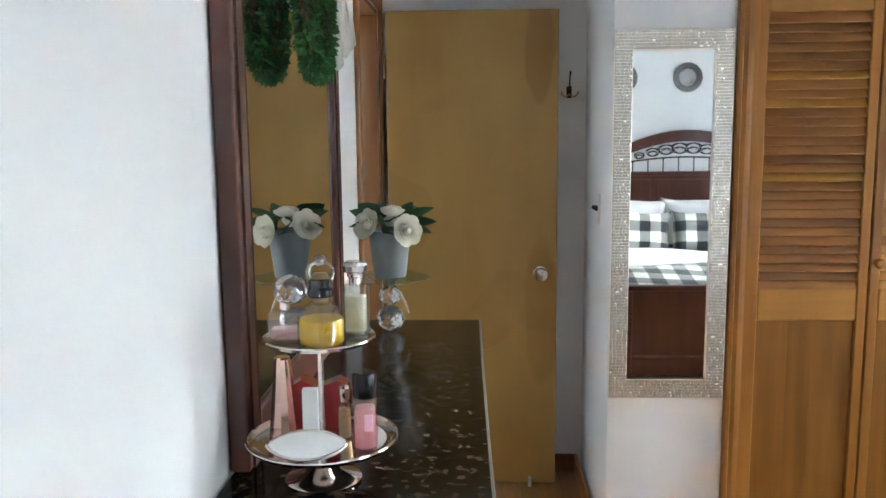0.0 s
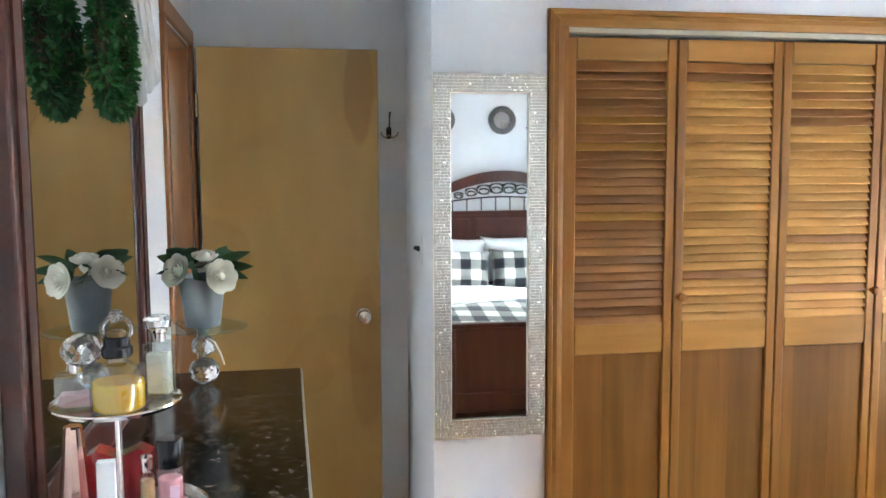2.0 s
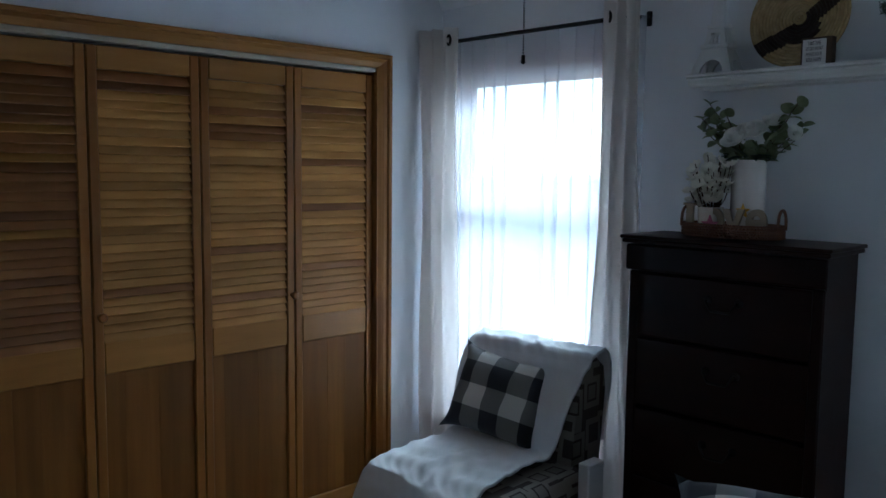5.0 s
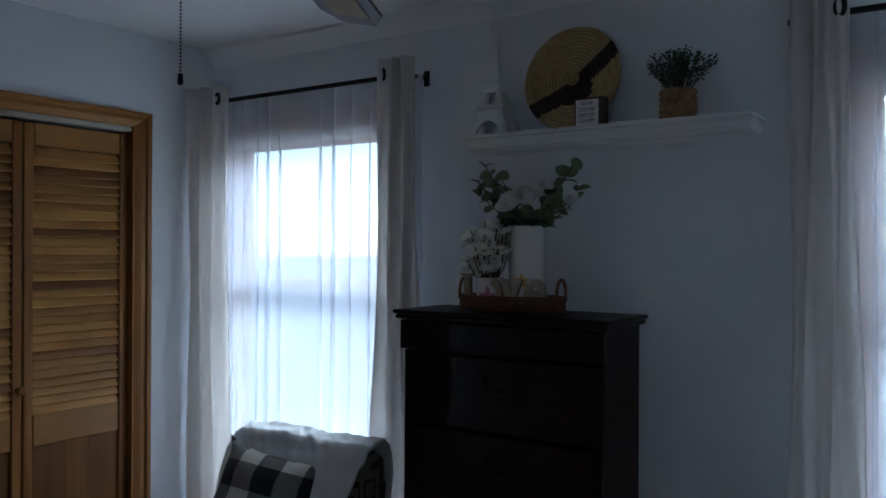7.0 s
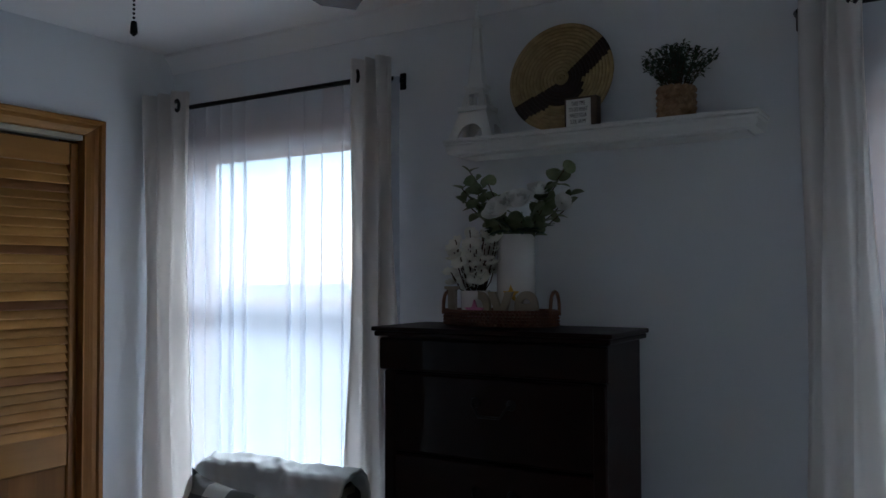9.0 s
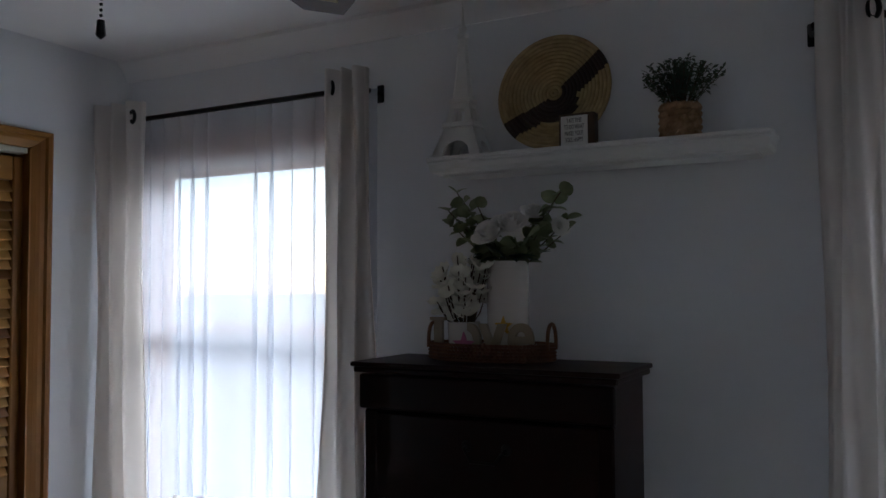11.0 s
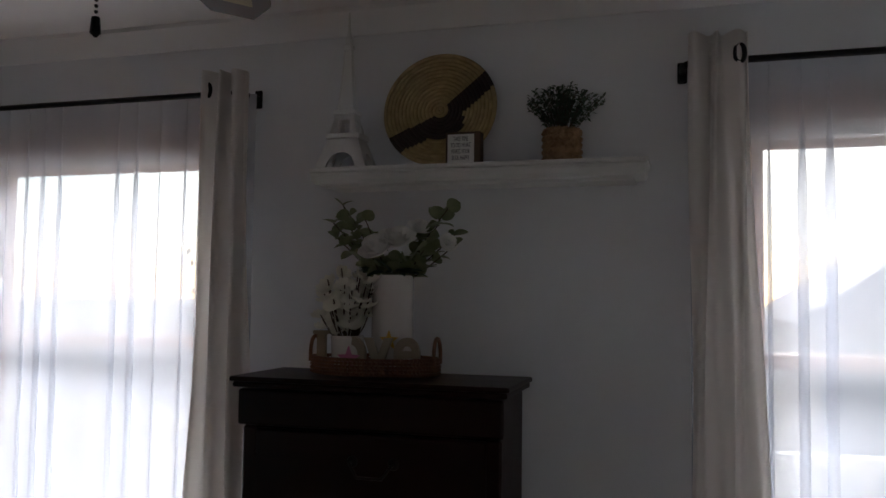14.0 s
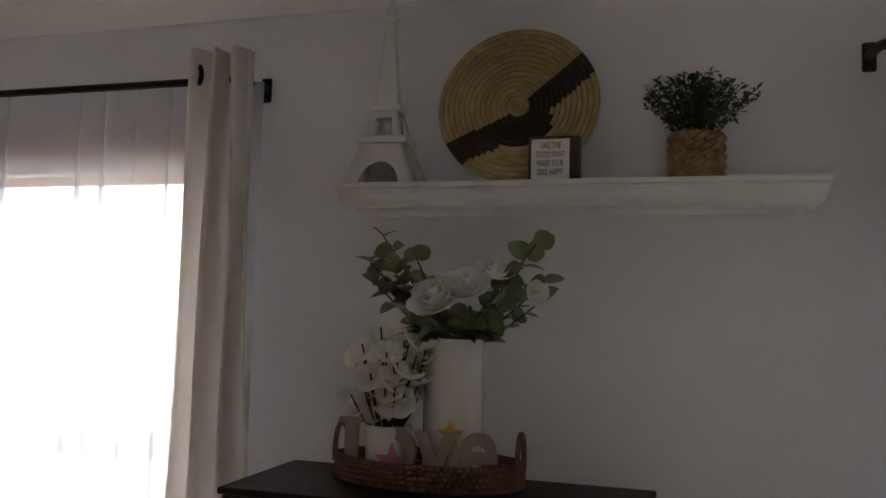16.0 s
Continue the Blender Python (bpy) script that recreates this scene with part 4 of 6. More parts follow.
# ---- slipper chair ----
def chair():
    c = thing("slipper_chair", "low armless chair in a brown and cream patterned fabric", "chair", (2.445, 2.628, 0), rz=-87)
    c.matrix_basis = c.matrix_basis @ Matrix.Diagonal((0.91, 0.96, 1.062, 1))
    fab = material("patterned_upholstery", (0.035, 0.025, 0.022), 0.9, bump=0.2, bump_scale=300)
    n, k = fab.node_tree.nodes, fab.node_tree.links
    co, vo, rp = n.new("ShaderNodeTexCoord"), n.new("ShaderNodeTexVoronoi"), n.new("ShaderNodeValToRGB")
    vo.feature, vo.distance = "F1", "CHEBYCHEV"
    vo.inputs["Scale"].default_value, vo.inputs["Randomness"].default_value = 9.5, 0.8
    k.new(co.outputs["Object"], vo.inputs["Vector"])
    k.new(vo.outputs["Distance"], rp.inputs[0])
    rp.color_ramp.interpolation = "CONSTANT"
    rp.color_ramp.elements[0].color, rp.color_ramp.elements[1].color = (0.20, 0.17, 0.14, 1), (0.05, 0.034, 0.028, 1)
    rp.color_ramp.elements[1].position = 0.5
    for pos, col in ((0.22, (0.05, 0.035, 0.03, 1)), (0.30, (0.24, 0.21, 0.17, 1))):
        rp.color_ramp.elements.new(pos).color = col
    k.new(rp.outputs[0], n["Principled BSDF"].inputs["Base Color"])
    part("seat", cube(-0.31, -0.42, 0.37, 0.31, 0.16, 0.555, bevel=0.06, seg=4), fab, c, smooth=True)
    part("seat_rail", cube(-0.29, -0.40, 0.30, 0.29, 0.20, 0.3595, bevel=0.006), CHERRY, c, "dark wooden seat rail")
    prof = [(0.10, 0.37), (0.10, 0.55), (0.13, 0.74), (0.165, 0.83), (0.20, 0.885), (0.25, 0.90), (0.305, 0.86), (0.32, 0.78), (0.29, 0.55), (0.26, 0.365)]
    part("backrest", prism(prof, 0.55, m=Matrix.Translation((0.245, 0, 0)) @ pose(0, 0, 0, 0, 0, 90)), fab, c, smooth=True)
    for x in (-0.28, 0.23):
        for y in (-0.37, 0.14):
            bm = cube(x, y, 0, x + 0.05, y + 0.05, 0.2995, bevel=0.008)
            for v in bm.verts:
                if v.co.z < 0.1:
                    v.co.x, v.co.y = x + 0.025 + (v.co.x - x - 0.025) * 0.65, y + 0.025 + (v.co.y - y - 0.025) * 0.65
            part("leg", bm, CHERRY, c)

    path = [(-0.468, 0.43), (-0.464, 0.50), (-0.43, 0.552), (-0.35, 0.578), (-0.2, 0.588), (-0.02, 0.588), (0.055, 0.598), (0.075, 0.64), (0.09, 0.70), (0.115, 0.79), (0.15, 0.865), (0.20, 0.912), (0.26, 0.922), (0.32, 0.885), (0.345, 0.81), (0.335, 0.70), (0.32, 0.60)]

    def drape(u, v):
        s = v * (len(path) - 1)
        i = min(int(s), len(path) - 2)
        t = s - i
        y, z = [path[i][q] * (1 - t) + path[i + 1][q] * t for q in (0, 1)]
        on_seat = max(0.0, min(1.0, (0.42 - v) * 8))
        right = 0.19 + 0.075 * max(0, min(1, (v - 0.34) * 3.0)) + 0.015 * math.sin(11 * v)
        x = -0.335 + u * (right + 0.335)
        out = max(0.0, -0.29 - x) / 0.045
        sag = out ** 2 * 0.085 * on_seat + 0.05 * max(0, u - 0.9) * 10 * (1 - on_seat) * max(0, 0.8 - v)
        fold = 0.007 * math.sin(16 * (x + 0.5 * y) + 2.2 * math.sin(9 * y + 3 * x)) + 0.003 * math.sin(37 * (x - 0.6 * y) + 3 * math.sin(14 * x)) + 0.0035 * math.sin(61 * y + 22 * x + 2 * math.sin(20 * x)) + 0.002 * math.sin(110 * (x + 0.8 * y) + 3 * math.sin(30 * y))
        hem = 0.02 * math.sin(9 * u + 1) * max(0, 1 - v * 12)
        return Vector((x - 0.012 * out * on_seat, y - (0.9 * fold + 0.012) * (1 - on_seat) * (v < 0.72) + (0.9 * fold) * (v >= 0.8), z + (fold + 0.012) * on_seat - sag - hem + (fold * 0.7 + 0.012) * (0.66 < v < 0.8)))

    b = thing("throw_blanket", "white fleece throw draped over the chair seat and back", "blanket", (2.445, 2.628, 0), rz=-87)
    b.matrix_basis = b.matrix_basis @ Matrix.Diagonal((0.91, 0.96, 1.062, 1))
    part("cloth", sheet(80, 120, drape, 0.010), WHITE_CLOTH, b, smooth="all")


chair()
cushion("cushion", 0.385, 0.31, 0.12, CHECK, "black and white buffalo check cushion leaning on the chair", pose(2.525, 2.728, 0.782, -24, 5, -83), seed=21, category="cushion")

# ---- plants and flowers ----
GREEN = material("dark_green_leaf", (0.018, 0.055, 0.018), 0.5, second=(0.04, 0.095, 0.03), scale=30, vary=0.2)
BOXWOOD = material("boxwood_leaf", (0.012, 0.075, 0.014), 0.42, second=(0.045, 0.17, 0.03), scale=25, vary=0.15)
EUCALYPTUS = material("eucalyptus_leaf", (0.13, 0.165, 0.070), 0.5, second=(0.26, 0.295, 0.165), scale=30, vary=0.25)
HERB = material("herb_leaf", (0.035, 0.075, 0.042), 0.6, second=(0.08, 0.13, 0.075), scale=40, vary=0.2)
STEM = material("brown_stem", (0.06, 0.04, 0.02), 0.8, second=(0.09, 0.06, 0.03), scale=30)
PETAL = cloth("white_petal", (0.88, 0.87, 0.83), 0.25)
CREAM_PETAL = cloth("cream_petal", (0.88, 0.86, 0.76), 0.32)
BLOSSOM = cloth("cream_blossom", (0.90, 0.88, 0.79), 0.38)


def leaf_into(bm, at, way, length, width, curl=0.25, roll=0.0, seg=4, full=1.0):
    """One leaf blade from at along way: a folded, pointed oval."""
    d = Vector(way).normalized()
    side = d.cross(Vector((0, 0, 1)))
    if side.length < 0.05:
        side = Vector((1, 0, 0))
    side = (Matrix.Rotation(roll, 3, d) @ side.normalized()).normalized()
    up = side.cross(d)
    rows = []
    for i in range(seg + 1):
        t = i / seg
        w = width / 2 * math.sin(math.pi * (0.06 + 0.94 * t) ** 0.8) ** full if i < seg else 0.0004
        c = Vector(at) + d * (length * t) - up * (curl * length * t * t)
        rows.append((bm.verts.new(c - side * w + up * w * 0.25), bm.verts.new(c), bm.verts.new(c + side * w + up * w * 0.25)))
    for a, b in zip(rows, rows[1:]):
        bm.faces.new((a[0], a[1], b[1], b[0]))
        bm.faces.new((a[1], a[2], b[2], b[1]))


def rose_into(bm, at, way, r, seed, rings=4, open_=0.6):
    """A bloom of cupped petals in rings round the way it faces."""
    rnd = random.Random(seed)
    q = Vector(way).normalized().to_track_quat("Z", "Y").to_matrix()
    bmesh.ops.create_icosphere(bm, subdivisions=2, radius=0.20 * r, matrix=Matrix.Translation(Vector(at) + q @ Vector((0, 0, 0.38 * r))))
    for ring in range(rings):
        n = 3 + ring
        rr = r * (0.25 + 0.75 * ring / max(1, rings - 1))
        for k in range(n):
            a = 2 * math.pi * (k + 0.5 * ring) / n + rnd.uniform(-0.15, 0.15)
            g = []
            for i in range(5):
                row = []
                for j in range(5):
                    u, v = (i / 4 - 0.5) * 2, j / 4
                    ang = a + u * (2.0 / n + 0.3)
                    rad = rr * (0.25 + 0.75 * v ** 0.7) * (1 - 0.14 * u * u * v)
                    z = r * (0.75 - 0.55 * open_ * ring / max(1, rings - 1)) * v ** 1.3 - 0.12 * r * u * u * v
                    row.append(bm.verts.new(Vector(at) + q @ Vector((math.cos(ang) * rad, math.sin(ang) * rad, z + rnd.uniform(-0.01, 0.01) * r))))
                g.append(row)
            for i in range(4):
                for j in range(4):
                    bm.faces.new((g[i][j], g[i + 1][j], g[i + 1][j + 1], g[i][j + 1]))


def blossom_into(bm, at, way, r, seed):
    """An open blossom of five broad, ruffled petals."""
    rnd = random.Random(seed + 400)
    q = Vector(way).normalized().to_track_quat("Z", "Y").to_matrix()
    lift, start = rnd.uniform(0.15, 0.5), rnd.uniform(0, 6.28)
    for k in range(5):
        a = start + 2 * math.pi * k / 5 + rnd.uniform(-0.12, 0.12)
        d, side = Vector((math.cos(a), math.sin(a), 0)), Vector((-math.sin(a), math.cos(a), 0))
        g = []
        for j in range(5):
            v = j / 4
            half = r * 0.66 * math.sin(math.pi * (0.08 + 0.74 * v)) ** 0.8
            g.append([bm.verts.new(Vector(at) + q @ (d * (r * (0.06 + v)) + side * (half * u) + Vector((0, 0, r * (lift * v * v + 0.22 * u * u * v + rnd.uniform(-0.05, 0.05)))))) for u in (-1, -0.5, 0, 0.5, 1)])
        for j in range(4):
            for i in range(4):
                bm.faces.new((g[j][i], g[j][i + 1], g[j + 1][i + 1], g[j + 1][i]))


# ---- wall shelf and what stands on it ----
SH = 1.945


def wall_shelf():
    s = thing("wall_shelf", "white crown moulding ledge shelf on the wall", "shelf")
    prof = [(0.0, 0.0), (0.0, -0.016), (0.005, -0.021), (0.005, -0.034), (0.010, -0.043), (0.034, -0.045), (0.034, -0.052)]
    bm = bmesh.new()
    prof = [(0.003, -0.011)] + prof[1:]
    rings = [[bm.verts.new(v) for v in ((2.870 + i, 1.316 + i, SH + z), (EAST - 0.001, 1.316 + i, SH + z), (EAST - 0.001, 2.205 - i, SH + z), (2.870 + i, 2.205 - i, SH + z))] for i, z in prof]
    for a, b in zip(rings, rings[1:]):
        for k in range(4):
            bm.faces.new((a[k], a[(k + 1) % 4], b[(k + 1) % 4], b[k]))
    bm.faces.new(rings[0])
    bm.faces.new(rings[-1][::-1])
    part("crown_moulding", bm, WHITE, s)
    part("top_board", cube(2.868, 1.314, SH - 0.0105, EAST - 0.001, 2.207, SH, bevel=0.002), WHITE, s)


wall_shelf()


def tower():
    bm = bmesh.new()

    def stage(w0, d0, w1, d1, z0, z1, cut, square=False):
        """Four sides with an arched opening each."""
        for turn, (a0, a1, b0, b1) in enumerate(((w0, w1, d0, d1), (w0, w1, d0, d1), (d0, d1, w0, w1), (d0, d1, w0, w1))):
            h = z1 - z0
            arch = [(cut * a0 * math.cos(math.pi * k / 10), cut * h * 0.95 * math.sin(math.pi * k / 10)) for k in range(11)]
            if square:
                arch = [(cut * a0, 0), (cut * a0 * 0.9, h * 0.72), (-cut * a0 * 0.9, h * 0.72), (-cut * a0, 0)]
            ring = [(a0, 0), (a1, h), (-a1, h), (-a0, 0)] + [(x, z) for x, z in arch[::-1]]
            vs = []
            for sgn in (1, 0.82):
                row = []
                for x, z in ring:
                    off = (b0 + (b1 - b0) * z / h) * sgn
                    p = Vector((x, -off, z0 + z))
                    if turn == 1:
                        p = Vector((-x, off, z0 + z))
                    elif turn == 2:
                        p = Vector((off, x, z0 + z))
                    elif turn == 3:
                        p = Vector((-off, -x, z0 + z))
                    row.append(bm.verts.new(p))
                vs.append(row)
            bm.faces.new(vs[0])
            bm.faces.new(vs[1][::-1])
            n = len(ring)
            for k in range(n):
                bm.faces.new((vs[0][k], vs[1][k], vs[1][(k + 1) % n], vs[0][(k + 1) % n]))

    stage(0.050, 0.075, 0.030, 0.044, 0.0, 0.083, 0.56)
    box(bm, -0.036, -0.050, 0.083, 0.036, 0.050, 0.097, bevel=0.002)
    stage(0.029, 0.040, 0.020, 0.027, 0.097, 0.150, 0.46, square=True)
    box(bm, -0.025, -0.033, 0.150, 0.025, 0.033, 0.163, bevel=0.002)
    sections = [(0.016, 0.023, 0.163), (0.012, 0.017, 0.22), (0.009, 0.012, 0.28), (0.007, 0.009, 0.335)]
    rings = [[bm.verts.new((sx * a, sy * b, z)) for sx, sy in ((-1, -1), (1, -1), (1, 1), (-1, 1))] for a, b, z in sections]
    for a, b in zip(rings, rings[1:]):
        for k in range(4):
            bm.faces.new((a[k], a[(k + 1) % 4], b[(k + 1) % 4], b[k]))
    bm.faces.new(rings[-1])
    bm.faces.new(rings[0][::-1])
    for sx in (-1, 1):
        for sy in (-1, 1):
            tube([(sx * a, sy * b, z) for a, b, z in sections], 0.0022, 5, bm)
    box(bm, -0.012, -0.014, 0.335, 0.012, 0.014, 0.349, bevel=0.003)
    lathe([(0.010, 0.349), (0.012, 0.362), (0.007, 0.374), (0.004, 0.39), (0.002, 0.44)], 10, bm)
    solid("tower_statue", bm, WHITE, "white painted lattice tower figurine on the shelf", "figurine", at=pose(2.932, 2.122, SH + 0.0005, 0, 0, 0))


tower()

STRAW = material("golden_straw", (0.34, 0.24, 0.105), 0.75, second=(0.50, 0.37, 0.18), scale=40, bump=0.4, bump_scale=160)
DARKSTRAW = material("dark_dyed_straw", (0.022, 0.012, 0.009), 0.8, second=(0.04, 0.022, 0.016), scale=40, bump=0.4, bump_scale=160)


def coil_plate():
    p = thing("woven_plate", "round coiled straw plate with a dark woven band", "woven plate")
    p.matrix_basis = pose(2.955, 1.862, SH + 0.158, 0, 9, 0) @ pose(0, 0, 0, 0, 0, -90)
    n, R = 15, 0.157
    seg = 120

    def dark(x, z):
        """Two dark arms at different slopes that meet in a half disc below the middle."""
        x, z = x / R, z / R
        r = math.hypot(x, z)
        v = z * math.cos(radians(40)) - x * math.sin(radians(40)) if x > 0.02 else z * math.cos(radians(26)) - x * math.sin(radians(26))
        if r < 0.11:
            return False
        if x > 0.02:
            return -0.32 < v < -0.01 or (v < -0.04 and r < 0.52 and x < 0.42)
        return -0.40 < v < -0.06 or (v < -0.06 and r < 0.52 and x > -0.25)

    for k in range(n):
        r = R * (k + 0.6) / n
        y = -0.012 * (k / n) ** 2
        w = R / n * 0.56
        marks = [dark(r * math.cos(2 * math.pi * (i + 0.5) / seg), r * math.sin(2 * math.pi * (i + 0.5) / seg)) for i in range(seg)]
        for flag in (False, True):
            if flag not in marks:
                continue
            bm = bmesh.new()
            rows = {}

            def row(i):
                i %= seg
                if i not in rows:
                    a = 2 * math.pi * i / seg
                    rows[i] = [bm.verts.new(((r + w * math.cos(b)) * math.cos(a), y + w * math.sin(b), (r + w * math.cos(b)) * math.sin(a))) for b in [j * math.pi / 3 for j in range(6)]]
                return rows[i]

            for i in range(seg):
                if marks[i] == flag:
                    a, b = row(i), row(i + 1)
                    for j in range(6):
                        bm.faces.new((a[j], a[(j + 1) % 6], b[(j + 1) % 6], b[j]))
            tagged(part("dark_coil" if flag else "straw_coil", bm, DARKSTRAW if flag else STRAW, p, smooth="all"), kind="stuff")


coil_plate()


def lettering(text, size, at, mat, parent, name="lettering", extrude=0.0003, align="CENTER", spacing=1.0):
    cu = bpy.data.curves.new(name, "FONT")
    cu.body, cu.size, cu.extrude, cu.align_x, cu.align_y = text, size, extrude, align, "CENTER"
    cu.space_line = spacing
    cu.materials.append(mat)
    ob = new(name, cu)
    ob.parent = parent
    ob.matrix_basis = at
    return ob


BLACKINK = material("black_ink", (0.02, 0.02, 0.02), 0.6)
WALNUT = material("dark_walnut_block", (0.06, 0.035, 0.02), 0.6, second=(0.09, 0.055, 0.03), scale=6, stretch=(1, 1, 5), bump=0.15)


def sign():
    s = thing("word_sign", "small wooden block sign with a white lettered face", "sign", (2.898, 1.783, SH + 0.0005), rz=-90)
    part("block", cube(-0.046, -0.002, 0, 0.048, 0.030, 0.084, bevel=0.0015), WALNUT, s)
    part("face", cube(-0.040, -0.0045, 0.001, 0.031, -0.0021, 0.078, bevel=0.0008), WHITE, s, "white painted face")
    lettering("TAKE TIME\nTO DO WHAT\nMAKES YOUR\nSOUL HAPPY", 0.0115, pose(-0.0045, -0.0049, 0.0405, 90, 0, 0) @ Matrix.Diagonal((0.71, 1.43, 1, 1)), BLACKINK, s, spacing=1.0)


sign()


def basket_plant():
    b = thing("potted_plant", "small green bush in a braided straw basket", "plant", (2.930, 1.530, SH + 0.0005))
    rope = material("braided_rush", (0.20, 0.11, 0.05), 0.85, second=(0.42, 0.26, 0.14), scale=50, bump=0.5, bump_scale=120)
    bm = bmesh.new()
    for k in range(5):
        for j in range(15):
            a = 2 * math.pi * (j + 0.5 * (k % 2)) / 15
            pts = [(0.044 * math.cos(a + t * 0.30), 0.044 * math.sin(a + t * 0.30), 0.009 + k * 0.0165 + 0.007 * t) for t in (-1, 0, 1)]
            tube(pts, [0.005, 0.0092, 0.005], 6, bm)
    w = part("weave", bm, rope, b, smooth=True)
    tagged(w, kind="stuff")
    part("liner", lathe([(0.038, 0.0), (0.040, 0.075)], 20), rope, b)
    rnd = random.Random(5)
    bm, st = bmesh.new(), bmesh.new()
    for k in range(75):
        a, r = rnd.uniform(0, 6.28), rnd.uniform(0, 1) ** 0.6
        tip = Vector((0.036 * r * math.cos(a), 0.122 * r * math.sin(a), 0.115 + 0.085 * (1 - r * r * 0.55) * rnd.uniform(0.75, 1.05)))
        base = Vector((0.02 * r * math.cos(a), 0.028 * r * math.sin(a), 0.07))
        midp = base.lerp(tip, 0.5) + Vector((0, 0, 0.012))
        tube([base, midp, tip], 0.0009, 4, st)
        for i in range(12):
            t = 0.25 + 0.75 * i / 11
            p = base.lerp(tip, t) + Vector((0, 0, 0.024 * t * (1 - t)))
            d = Vector((rnd.uniform(-1, 1), rnd.uniform(-1, 1), rnd.uniform(-0.2, 0.9)))
            leaf_into(bm, p, d, rnd.uniform(0.010, 0.017), rnd.uniform(0.006, 0.009), roll=rnd.uniform(-1, 1), seg=2)
    tagged(part("stem_tuft", st, STEM, b), kind="stuff")
    tagged(part("leaves", bm, HERB, b), kind="stuff")


basket_plant()

# ---- tray on the chest ----
TOP = 1.4085
WICKER = material("red_brown_wicker", (0.13, 0.045, 0.018), 0.55, second=(0.24, 0.10, 0.045), scale=45, bump=0.5, bump_scale=110, vary=0.1)
GLAZE = material("white_glazed_ceramic", (0.76, 0.72, 0.67), 0.08, second=(0.72, 0.67, 0.61), scale=6, coat=0.5)


def tray():
    t = thing("wicker_tray", "oval red-brown wicker tray with two loop handles", "tray", (2.772, 1.968, TOP))
    ex, ey = 0.090, 0.163
    base = lathe([(1.0, 0.001), (1.0, 0.007)], 48)
    for v in base.verts:
        v.co.x, v.co.y = v.co.x * ex * 0.98, v.co.y * ey * 0.98
    part("base", base, WICKER, t)
    bm = bmesh.new()
    n = 84
    for k in range(5):
        pts = []
        for i in range(n * 2):
            a = math.pi * i / n
            w = 0.0028 * math.cos(math.pi * i + math.pi * k)
            pts.append(((ex + w) * math.cos(a), (ey + w) * math.sin(a), 0.007 + k * 0.0085))
        tube(pts, 0.0042, 5, bm, closed=True)
    r = part("woven_rim", bm, WICKER, t, smooth=True)
    bm = bmesh.new()
    for i in range(n):
        a = 2 * math.pi * (i + 0.5) / n
        tube([(ex * math.cos(a), ey * math.sin(a), 0.003), (ex * math.cos(a), ey * math.sin(a), 0.045)], 0.0026, 4, bm)
    tagged(part("staking", bm, WICKER, r), kind="stuff")
    for s in (1, -1):
        pts = [(0.028 * math.cos(q), s * (ey - 0.002), 0.03 + 0.062 * math.sin(q) ** 0.6) for q in [math.pi * i / 14 for i in range(15)]]
        part("handle", tube(pts, 0.0048, 8), WICKER, t, "bent wicker loop handle", smooth=True)


tray()
INTRAY = TOP + 0.0085


